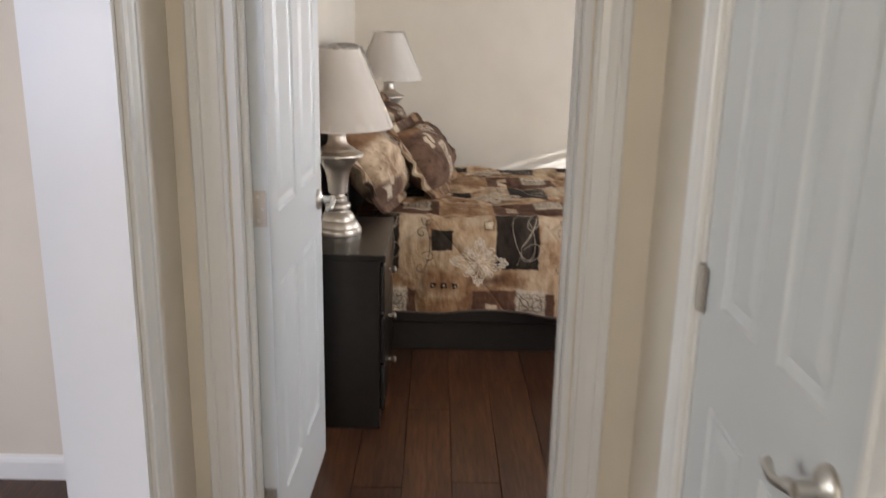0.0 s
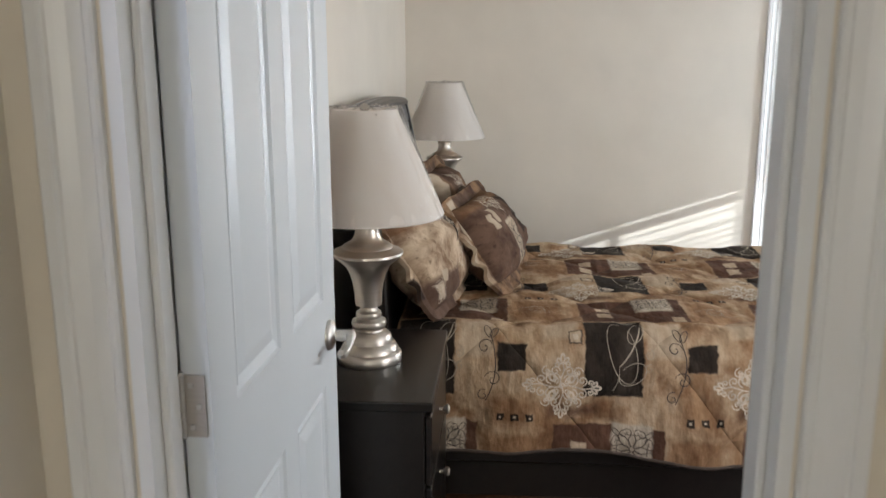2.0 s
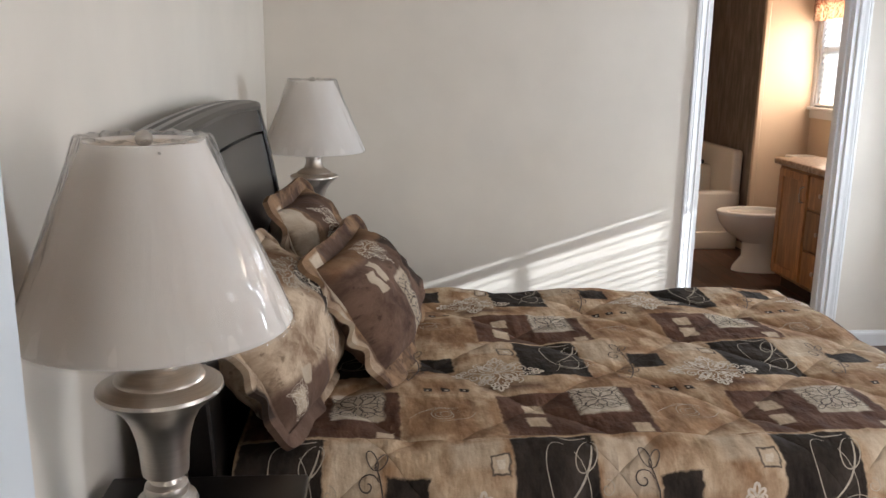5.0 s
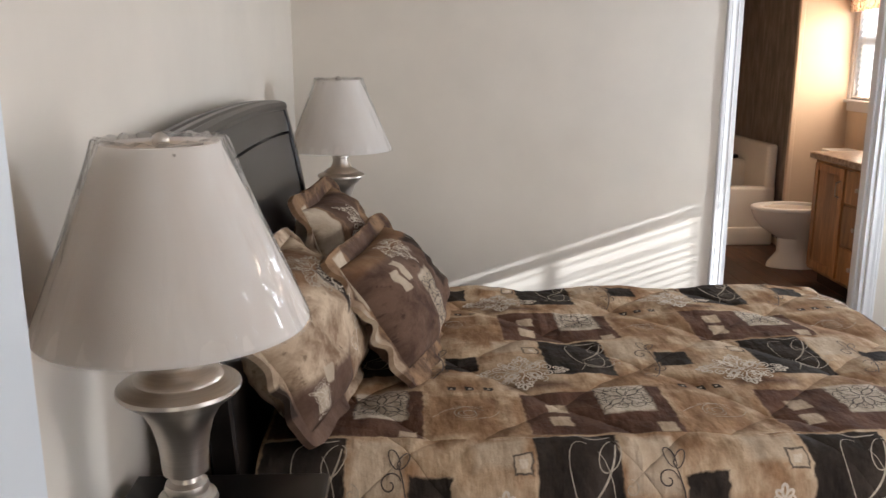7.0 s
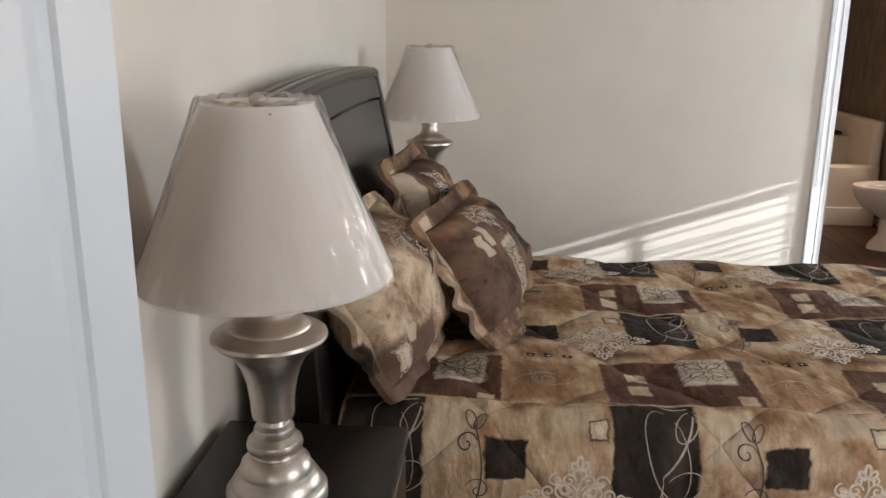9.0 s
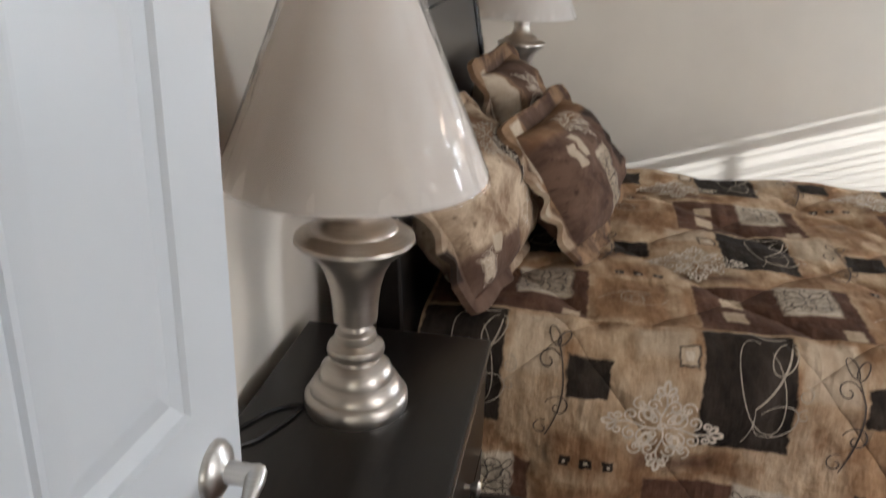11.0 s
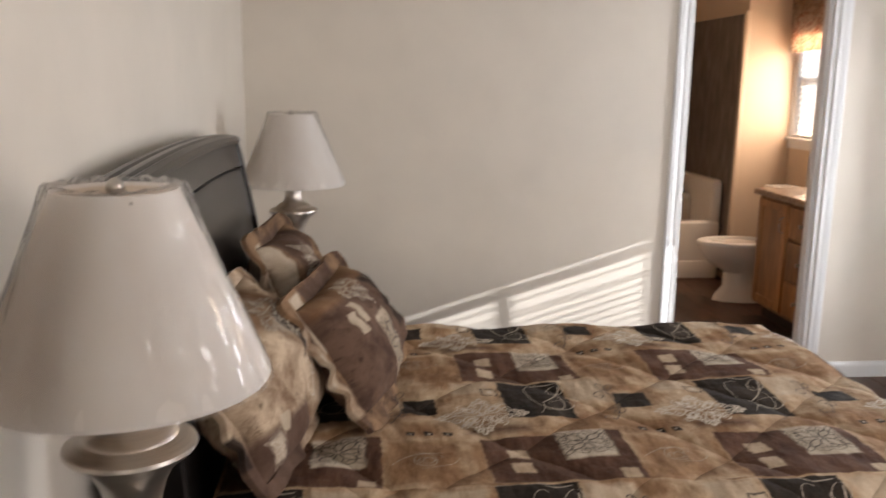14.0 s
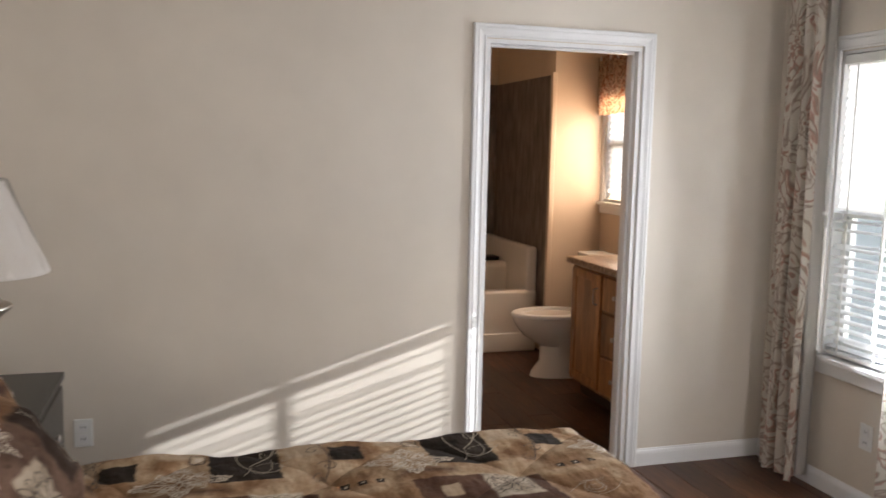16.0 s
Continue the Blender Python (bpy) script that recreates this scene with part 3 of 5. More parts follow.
def jamb(bm, axis, a0, a1, t0, t1, z1, th=0.018):
    if axis == "x":
        box(bm, a0, a0 + th, t0, t1, 0, z1 - th)
        box(bm, a1 - th, a1, t0, t1, 0, z1 - th)
        box(bm, a0, a1, t0, t1, z1 - th, z1)
    else:
        box(bm, t0, t1, a0, a0 + th, 0, z1 - th)
        box(bm, t0, t1, a1 - th, a1, 0, z1 - th)
        box(bm, t0, t1, a0, a1, z1 - th, z1)


def doorway(name, axis, a0, a1, t0, t1, z1, label, sides=(True, True), stop=None, w=1.0):
    ob = thing(name, label, "door frame", kind="structure")
    bm = bmesh.new()
    jamb(bm, axis, a0 - 0.001, a1 + 0.001, t0 - 0.001, t1 + 0.001, z1 + 0.001)
    part("jamb", bm, "white", ob)
    if stop:
        bm = bmesh.new()
        s0, s1 = stop
        i0, i1, zt = a0 + 0.017, a1 - 0.017, z1 - 0.017
        for p in ((i0, i0 + 0.011), (i1 - 0.011, i1)):
            if axis == "x":
                box(bm, p[0], p[1], s0, s1, 0, zt, 0.003)
            else:
                box(bm, s0, s1, p[0], p[1], 0, zt, 0.003)
        if axis == "x":
            box(bm, i0, i1, s0, s1, zt - 0.011, zt, 0.003)
        else:
            box(bm, s0, s1, i0, i1, zt - 0.011, zt, 0.003)
        part("stop", bm, "white", ob)
    if sides[0]:
        part("casing", casing(bmesh.new(), axis, a0, a1, z1, t0, -1, w=w), "white", ob)
    if sides[1]:
        part("casing", casing(bmesh.new(), axis, a0, a1, z1, t1, 1, w=w), "white", ob)
    return ob


doorway("door_frame_1", "x", D1[0] - 0.0, D1[1], YH, YF, 2.04, "white painted moulded frame of the bedroom doorway", stop=(-4.385, -4.345))
doorway("door_frame_2", "x", D2[0], D2[1], YB, YB + 0.11, 2.013, "white painted moulded frame of the bathroom doorway", stop=(YB + 0.035, YB + 0.07), w=0.76)
doorway("door_frame_3", "y", OPEN2[0], OPEN2[1], -0.17, 0.0, 2.10, "white painted cased opening to the next room")
doorway("door_frame_4", "y", CL[0], CL[1], 1.09, 1.20, 2.04, "white painted moulded frame of the closet door", sides=(True, False))

# ---- doors, windows, curtains ----
HINGE_Z = (0.24, 1.040, 1.83)


def lever_handle(parent, y, z, x, side, toward):
    """A lever on a rose. side: +1 when it stands out to +x, else -1; toward: the lever's way along y."""
    h = new("door_handle")
    h.parent = parent
    h.location = (x, y, z)
    h["label"] = "brushed nickel lever handle on a round rose"
    rose = lathe([(0, 0), (0.033, 0), (0.033, 0.004), (0.029, 0.010), (0.018, 0.014), (0.0125, 0.017), (0.0125, 0.045), (0.0, 0.045)], 28)
    bmesh.ops.transform(rose, verts=rose.verts, matrix=Matrix.Rotation(radians(90 * side), 4, "Y"))
    part("rose", rose, "chrome", h, smooth=True)
    pts = [(side * 0.046, -toward * 0.006, 0.002), (side * 0.050, toward * 0.008, 0.001), (side * 0.051, toward * 0.026, -0.008), (side * 0.050, toward * 0.050, -0.017), (side * 0.047, toward * 0.072, -0.019), (side * 0.046, toward * 0.086, -0.013), (side * 0.047, toward * 0.092, -0.006)]
    part("lever", tube(pts, 0.009, 10, radii=[0.0112, 0.0112, 0.0082, 0.0070, 0.0072, 0.0088, 0.0070]), "chrome", h, smooth=True)
    return h


def panel_door(name, label, w, h, th, matrix, six=True):
    """A moulded panel door, hinge edge at the origin, leaf along +y, thickness from x=0 to th."""
    ob = thing(name, label, "door", matrix)
    st, mid = 0.098, 0.080
    pw = (w - 2 * st - mid) / 2
    rows = [(0.225, 0.825), (1.010, 1.66), (1.765, 1.915)] if six else [(0.235, 0.86), (1.055, 1.93)]
    cells = [(y0, y0 + pw, z0, z1) for z0, z1 in rows for y0 in (st, st + pw + mid)]
    bm = bmesh.new()
    ys = sorted({0.0, w, *[c for q in cells for c in q[:2]]})
    zs = sorted({0.0, h, *[c for q in cells for c in q[2:]]})
    for face_x, out in ((th, 1), (0.0, -1)):
        for y0, y1 in zip(ys, ys[1:]):
            for z0, z1 in zip(zs, zs[1:]):
                if any(abs(y0 - q[0]) < 1e-6 and abs(z0 - q[2]) < 1e-6 for q in cells):
                    continue
                bm.faces.new([bm.verts.new((face_x, a, c)) for a, c in ((y0, z0), (y1, z0), (y1, z1), (y0, z1))])
        for q in cells:
            steps = [(0.0, 0.0), (0.004, -0.0055), (0.012, -0.0075), (0.016, -0.0035), (0.026, -0.006), (0.048, -0.0015), (0.052, -0.001)]
            prev = None
            for inset, dep in steps:
                ring = [bm.verts.new((face_x + out * dep, a, c)) for a, c in ((q[0] + inset, q[2] + inset), (q[1] - inset, q[2] + inset), (q[1] - inset, q[3] - inset), (q[0] + inset, q[3] - inset))]
                if prev:
                    for i in range(4):
                        bm.faces.new((prev[i], prev[(i + 1) % 4], ring[(i + 1) % 4], ring[i]))
                prev = ring
            bm.faces.new(prev)
    for a, c in (((0, 0), (w, 0)), ((w, 0), (w, h)), ((w, h), (0, h)), ((0, h), (0, 0))):
        bm.faces.new([bm.verts.new((x, y, z)) for x, (y, z) in ((0, a), (0, c), (th, c), (th, a))])
    bmesh.ops.remove_doubles(bm, verts=bm.verts, dist=1e-5)
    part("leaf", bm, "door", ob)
    return ob


def hinge(parent, x, y, z, wide=(0.0, 0.036), axis="y"):
    h = new("hinge")
    h.parent = parent
    h.location = (x, y, z)
    h["label"] = "satin nickel butt hinge"
    part("knuckle", lathe([(0, -0.047), (0.004, -0.047), (0.0065, -0.044), (0.0065, 0.044), (0.004, 0.047), (0, 0.047)], 12), "chrome", h, smooth=True)
    bm = bmesh.new()
    if axis == "y":
        box(bm, -0.0012, 0.0012, wide[0], wide[1], -0.044, 0.044, 0.0005)
    else:
        box(bm, wide[0], wide[1], -0.0012, 0.0012, -0.044, 0.044, 0.0005)
    part("plate", bm, "steel", h)
    screws = bmesh.new()
    for dz in (-0.03, 0.0, 0.03):
        m = (wide[0] + wide[1]) / 2 + (0.006 if dz == 0 else -0.004)
        if axis == "y":
            box(screws, -0.0026, 0.0026, m - 0.004, m + 0.004, dz - 0.004, dz + 0.004, 0.001)
        else:
            box(screws, m - 0.004, m + 0.004, -0.0026, 0.0026, dz - 0.004, dz + 0.004, 0.001)
    part("screws", screws, "chrome", h)
    return h


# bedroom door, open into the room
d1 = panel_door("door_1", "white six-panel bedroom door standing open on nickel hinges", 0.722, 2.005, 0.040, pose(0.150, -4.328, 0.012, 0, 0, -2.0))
lever_handle(d1, 0.722 - 0.065, 0.925, 0.040, 1, -1)
lever_handle(d1, 0.722 - 0.065, 0.925, 0.0, -1, -1)
part("latch_plate", boxed(0.009, 0.031, 0.7215, 0.7235, 0.895, 0.955, 0.0004), "steel", d1, "nickel latch plate on the door edge")
for z in HINGE_Z:
    hinge(d1, 0.0, -0.004, z, (0.003, 0.034), "x")
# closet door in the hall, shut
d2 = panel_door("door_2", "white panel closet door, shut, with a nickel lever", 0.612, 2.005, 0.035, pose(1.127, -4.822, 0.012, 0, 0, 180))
lever_handle(d2, 0.612 - 0.062, 0.930, 0.035, 1, -1)
for z in HINGE_Z:
    hinge(d2, 0.040, -0.004, z - 0.022, (0.002, 0.026), "y")


def window(name, label, y0, y1, z0, z1, meeting, xw=XR):
    """A white sash window in the outer wall, seen from inside (facing -x)."""
    ob = thing(name, label, "window", kind="structure")
    x0, x1 = xw + 0.055, xw + 0.105
    bm = bmesh.new()
    for a, c, e, f in ((y0, y0 + 0.035, z0, z1), (y1 - 0.035, y1, z0, z1), (y0 + 0.035, y1 - 0.035, z0, z0 + 0.035), (y0 + 0.035, y1 - 0.035, z1 - 0.035, z1)):
        box(bm, x0, x1, a, c, e, f, 0.003)
    part("window_frame", bm, "vinyl", ob)
    part("meeting_rail", boxed(x0 - 0.006, x1 - 0.01, y0 + 0.035, y1 - 0.035, meeting - 0.022, meeting + 0.022, 0.004), "vinyl", ob)
    bm = bmesh.new()
    for a, c in ((y0 + 0.035, y0 + 0.06), (y1 - 0.06, y1 - 0.035)):
        box(bm, x0 + 0.004, x1 - 0.012, a, c, z0 + 0.035, meeting - 0.022, 0.003)
    box(bm, x0 + 0.004, x1 - 0.012, y0 + 0.06, y1 - 0.06, z0 + 0.035, z0 + 0.065, 0.003)
    part("lower_sash", bm, "vinyl", ob)
    for e, f, dx in ((z0 + 0.05, meeting - 0.015, 0.02), (meeting + 0.015, z1 - 0.03, 0.03)):
        p = part("pane", boxed(x0 + dx, x0 + dx + 0.004, y0 + 0.04, y1 - 0.04, e, f), "pane", ob)
        p.visible_shadow = False
    lin = bmesh.new()
    for a, c, e, f in ((y0 - 0.001, y0 + 0.012, z0, z1), (y1 - 0.012, y1 + 0.001, z0, z1), (y0, y1, z1 - 0.012, z1 + 0.001)):
        box(lin, xw - 0.001, x0, a, c, e, f)
    part("lining", lin, "white", ob)
    part("casing", casing(bmesh.new(), "y", y0, y1, z1, xw, -1, z0=z0, w=0.8), "white", ob)
    part("window_sill", boxed(xw - 0.040, x0, y0 - 0.075, y1 + 0.075, z0 - 0.024, z0, 0.005, 2), "white", ob)
    part("apron", boxed(xw - 0.014, xw + 0.0, y0 - 0.06, y1 + 0.06, z0 - 0.086, z0 - 0.024, 0.004), "white", ob)
    return ob


SAG = radians(2.4)     # how far a loose slat hangs out of level


def blind(name, label, y0, y1, z0, z1, open_to, tilt_open, tilt_shut=72.0, pitch=0.043, x=XR + 0.022, twisted=()):
    """A venetian blind; slats below open_to stand open, those above are shut."""
    ob = thing(name, label, "window blind")
    part("head_rail", boxed(x - 0.024, x + 0.024, y0, y1, z1 - 0.042, z1 - 0.002, 0.003), "vinyl", ob)
    part("bottom_rail", boxed(x - 0.024, x + 0.024, y0, y1, z0, z0 + 0.016, 0.004), "vinyl", ob)
    sec = [(-0.0245, 0.0), (-0.012, 0.0026), (0.0, 0.0034), (0.012, 0.0026), (0.0245, 0.0), (0.012, 0.0008), (0.0, 0.0014), (-0.012, 0.0008)]
    me = {}
    for key, tilt in (("open", tilt_open), ("shut", tilt_shut), ("loose", tilt_open)):
        c, s = math.cos(radians(tilt)), math.sin(radians(tilt))
        bm = sweep([(a * c - b_ * s, a * s + b_ * c) for a, b_ in sec], [((0, y0 + 0.004, 0), (1, 0, 0), (0, 0, 1)), ((0, y1 - 0.004, 0), (1, 0, 0), (0, 0, 1))])
        bmesh.ops.recalc_face_normals(bm, faces=bm.faces)
        me[key] = bpy.data.meshes.new("slat")
        bm.to_mesh(me[key])
        bm.free()
        me[key].materials.append(M["slat"])
    z, k = z0 + 0.040, 0
    while z < z1 - 0.03:
        o = new("slat", me["shut" if z > open_to else ("loose" if k in twisted else "open")])
        o.location = (x, 0, z)
        if k in twisted:
            o.rotation_euler = (-SAG, 0, 0)
            o.location = (x, -y1 * (1 - math.cos(SAG)), z - 0.030 + y1 * math.sin(SAG))
        o.parent = ob
        z, k = z + pitch, k + 1
    for f in (0.12, 0.43, 0.88):
        y = y1 - f * (y1 - y0)
        part("ladder_cord", boxed(x - 0.026, x - 0.0245, y - 0.004, y + 0.004, z0 + 0.01, z1 - 0.03), "vinyl", ob)
    part("tilt_wand", tube([(x - 0.034, y1 - 0.318, z1 - 0.05), (x - 0.036, y1 - 0.300, z1 - 1.25)], 0.007, 8), "vinyl", ob)
    return ob


def pleated(width, height, depth, folds, seed, gather=0.0, amp_top=0.6, nz=40, n=120):
    """A hanging cloth in folds, in its own x (across) and z; returns a bmesh with UVs in metres."""
    rnd = random.Random(seed)
    ph = [rnd.uniform(0, 6.28) for _ in range(4)]
    bm = bmesh.new()
    uvl = bm.loops.layers.uv.new("UVMap")
    cols = []
    for i in range(n + 1):
        s = i / n
        row = []
        for j in range(nz + 1):
            t = j / nz
            a = depth * (amp_top + (1 - amp_top) * t)
            wob = 0.35 * math.sin(2.3 * s * math.pi * folds * 0.37 + ph[0]) + 0.12 * math.sin(9 * t + ph[1] + 5 * s)
            y = a * (math.sin(2 * math.pi * folds * s + wob + 0.25 * math.sin(3 * t + ph[2])) + 0.35 * math.sin(4 * math.pi * folds * s + ph[3]))
            x = (s - 0.5) * width * (1 - gather * math.sin(math.pi * t) * 0.5) + 0.006 * math.sin(7 * t + 11 * s)
            row.append((bm.verts.new((x, y, -t * height + 0.006 * math.sin(8 * s + ph[1]) * t)), (s * width * 2.1, -t * height)))
        cols.append(row)
    for i in range(n):
        for j in range(nz):
            q = (cols[i][j], cols[i + 1][j], cols[i + 1][j + 1], cols[i][j + 1])
            f = bm.faces.new([v for v, _ in q])
            for lp, (_, uv) in zip(f.loops, q):
                lp[uvl].uv = uv
    bmesh.ops.solidify(bm, geom=bm.faces[:], thickness=0.0025)
    return bm


window("window_1", "white vinyl sash window with blinds in the bedroom", WIN[0], WIN[1], WIN[2], WIN[3], 1.285)
window("window_2", "small white vinyl sash window in the bathroom", BWIN[0], BWIN[1], BWIN[2], BWIN[3], 1.60, XB)
blind("window_blind", "white slatted blind, lower slats open to the light", WIN[0] + 0.014, WIN[1] - 0.014, 0.637, 1.980, 1.327, 9.0, pitch=0.0407, twisted=(12,))
blind("window_blind", "white slatted blind in the bathroom window", BWIN[0] + 0.014, BWIN[1] - 0.014, 1.17, 2.005, 0.0, 10.0, 64.0, x=XB + 0.022)

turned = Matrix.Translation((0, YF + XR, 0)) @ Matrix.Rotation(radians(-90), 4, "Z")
# added out of view to hold the bedroom's fill lamp
window("fill_window_bedroom", "added unseen white sash window that houses the bedroom fill lamp", 1.97, 3.13, 0.575, 2.02, 1.27).matrix_world = turned
back = Matrix.Translation((0, XR - 8.6, 0)) @ Matrix.Rotation(radians(-90), 4, "Z")
# added at the hall's unseen end to hold its fill lamp
window("fill_window_hall", "added unseen white sash window that houses the hall fill lamp", 0.14, 0.90, 0.9, 2.02, 1.46).matrix_world = back
# added where the next room's lamp stands; this wall is never in view
window("added_window_next_room", "added unseen white sash window that houses the next room's daylight lamp", -2.15, -1.05, 0.8, 2.02, 1.41).matrix_world = back
# added in the unseen side wall for the closet door's fill lamp
window("fill_window_next_room", "added unseen white sash window that houses the next room's fill lamp", 4.75, 5.85, 0.8, 2.02, 1.41).matrix_world = Matrix.Translation((XR - 3.2, 0, 0)) @ Matrix.Rotation(radians(180), 4, "Z")
# added with that window, so that no sun comes through it
shade = thing("fill_window_shade", "added plain white roller shade that keeps sun out of the unseen fill window", "window shade", turned)
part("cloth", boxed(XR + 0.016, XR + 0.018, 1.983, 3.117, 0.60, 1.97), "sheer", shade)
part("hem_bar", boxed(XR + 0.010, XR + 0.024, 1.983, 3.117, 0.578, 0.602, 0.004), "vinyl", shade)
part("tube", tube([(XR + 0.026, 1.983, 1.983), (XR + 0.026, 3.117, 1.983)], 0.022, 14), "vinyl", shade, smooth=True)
for name, y, w, seed in (("curtain", -0.50, 0.255, 3), ("curtain", -1.31, 0.40, 9)):
    ob = thing(name, "cream curtain panel printed with brown and red scrolls, hanging in folds", "curtain", pose(XR - 0.110, y, 2.292, 0, 0, -90), group="bedroom curtains")
    part("cloth", pleated(w, 2.262, 0.034, 3.0, seed), "curtain", ob, smooth=True)
    part("lining", pleated(w * 0.75, 2.24, 0.020, 2.5, seed + 1), "sheer", ob, smooth=True).location = ((0.060 if y > -0.9 else -0.085), 0.045, -0.005)
rod = thing("curtain_rod", "dark metal curtain rod above the bedroom window", "curtain rod")
part("rod", tube([(XR - 0.110, -1.68, 2.302), (XR - 0.110, -0.27, 2.302)], 0.010, 10), "black", rod, smooth=True)
for y in (-1.61, -0.33):
    part("bracket", tube([(XR + 0.001, y, 2.302), (XR - 0.101, y, 2.302)], 0.006, 8), "black", rod)
val = thing("valance", "short brown and red printed valance over the bathroom window", "valance", pose(XB - 0.07, (BWIN[0] + BWIN[1]) / 2, 2.22, 0, 0, -90))
part("cloth", pleated(0.94, 0.42, 0.020, 7, 21, amp_top=0.7, nz=10), "valance", val, smooth=True)
part("rod", boxed(-0.48, 0.48, 0.004, 0.070, -0.03, 0.0, 0.003), "vinyl", val)


def wall_plate(name, label, category, m):
    ob = thing(name, label, category, m)
    part("plate", boxed(-0.036, 0.036, 0, 0.006, -0.058, 0.058, 0.003, 2), "vinyl", ob)
    for dz in (-0.024, 0.024):
        part("socket", boxed(-0.016, 0.016, 0.005, 0.008, dz - 0.017, dz + 0.017, 0.003), "white", ob)
        slots = bmesh.new()
        for dx in (-0.006, 0.006):
            box(slots, dx - 0.0012, dx + 0.0012, 0.0075, 0.0085, dz - 0.004, dz + 0.006)
        part("slots", slots, "black", ob)
    return ob


wall_plate("wall_outlet", "white double wall outlet on the wall", "outlet", pose(0.488, YB, 0.363, 0, 0, 180))
wall_plate("wall_outlet", "white double wall outlet under the window", "outlet", pose(XR, -0.921, 0.332, 0, 0, 90))

# ---- bed ----
BX0, BX1, BY0, BY1, BZ = 0.205, 2.165, -2.735, -1.255, 0.642
bed = thing("bed", "dark espresso sleigh bed with a curved panel headboard", "bed")


def head_front(z, y):
    """x of the headboard's front face."""
    t = max(0.0, min(1.0, (z - 0.55) / 0.86))
    return 0.212 - 0.115 * t ** 2.1


def head_top(y):
    s = (y + 2.02) / 0.72
    return 1.338 + 0.024 * (1 - s * s)


def head_slab(bm, y0, y1, za, zb, proud, thick, arch=True, n=16, m=12):
    """A curved slab of the headboard between two heights (as shares of its top)."""
    grid = []
    for i in range(n + 1):
        y = y0 + (y1 - y0) * i / n
        top = head_top(y) if arch else head_top((y0 + y1) / 2)
        col = []
        for j in range(m + 1):
            z = (za + (zb - za) * j / m)
            z = z if z <= 1.0 else z - 1.345 + top
            col.append((head_front(z, y) + proud, y, z))
        grid.append(col)
    fr = [[bm.verts.new(p) for p in c] for c in grid]
    bk = [[bm.verts.new((p[0] - thick, p[1], p[2])) for p in c] for c in grid]
    for i in range(n):
        for j in range(m):
            bm.faces.new((fr[i][j], fr[i + 1][j], fr[i + 1][j + 1], fr[i][j + 1]))
            bm.faces.new((bk[i][j], bk[i][j + 1], bk[i + 1][j + 1], bk[i + 1][j]))
        for j in (0, m):
            bm.faces.new((fr[i][j], fr[i + 1][j], bk[i + 1][j], bk[i][j]))
    for i in (0, n):
        for j in range(m):
            bm.faces.new((fr[i][j], fr[i][j + 1], bk[i][j + 1], bk[i][j]))
    return bm


headboard = new("headboard")
headboard.parent = bed
part("panel", head_slab(bmesh.new(), -2.72, -1.375, 0.30, 1.236, 0.0, 0.030), "espresso", headboard, smooth=True)
part("top_panel", head_slab(bmesh.new(), -2.72, -1.375, 1.246, 1.318, 0.004, 0.034), "espresso", headboard, smooth=True)
bm = bmesh.new()
path = []
for i in range(25):
    y = -2.745 + 1.385 * i / 24
    path.append(((head_front(1.34, y) - 0.004, y, head_top(y) - 0.012), (1, 0, 0), (0, 0, 1)))
roll = [(0.022, -0.012), (0.026, 0.0), (0.020, 0.012), (0.006, 0.018), (-0.004, 0.014), (-0.010, 0.020), (-0.026, 0.020), (-0.034, 0.014), (-0.040, 0.020), (-0.056, 0.018), (-0.066, 0.004), (-0.062, -0.014), (-0.03, -0.020)]
part("top_roll", sweep(roll, path, bm), "espresso", headboard, smooth=True)
for y0, y1 in ((-2.785, -2.72), (-1.375, -1.325)):
    bm = bmesh.new()
    prof = []
    for j in range(22):
        z = 1.322 * j / 21
        prof.append(((head_front(z, y0) - 0.012, (y0 + y1) / 2, z), (1, 0, 0), (0, 1, 0)))
    hw = (y1 - y0) / 2
    part("post", sweep([(0.022, -hw + 0.006), (0.022, hw - 0.006), (0.016, hw), (-0.030, hw), (-0.036, hw - 0.006), (-0.036, -hw + 0.006), (-0.030, -hw), (0.016, -hw)], prof, bm), "espresso", headboard, smooth=True)
for y0, y1 in ((-2.685, -2.655), (-1.365, -1.335)):
    part("side_rail", boxed(0.19, 2.10, y0, y1, 0.16, 0.38, 0.006), "espresso", bed)
part("foot_rail", boxed(2.10, 2.13, -2.685, -1.335, 0.12, 0.40, 0.006), "espresso", bed)
part("plinth", boxed(0.25, 2.02, -2.62, -1.40, 0.0, 0.16, 0.004), "espresso", bed)
matt = thing("mattress", "thick white mattress under the quilt", "mattress")
part("cover", boxed(0.215, 2.09, -2.65, -1.37, 0.381, 0.60, 0.05, 4), "white", matt, smooth=True)

R = 0.11      # how softly the quilt turns over the bed's edge


def fall(s):
    """From the distance past the turn: how far out and how far down the cloth has gone."""
    if s <= 0:
        return s, 0.0
    q = R * math.pi / 2
    if s < q:
        return R * math.sin(s / R), R * (1 - math.cos(s / R))
    return R + 0.012 * (s - q), R + (s - q)


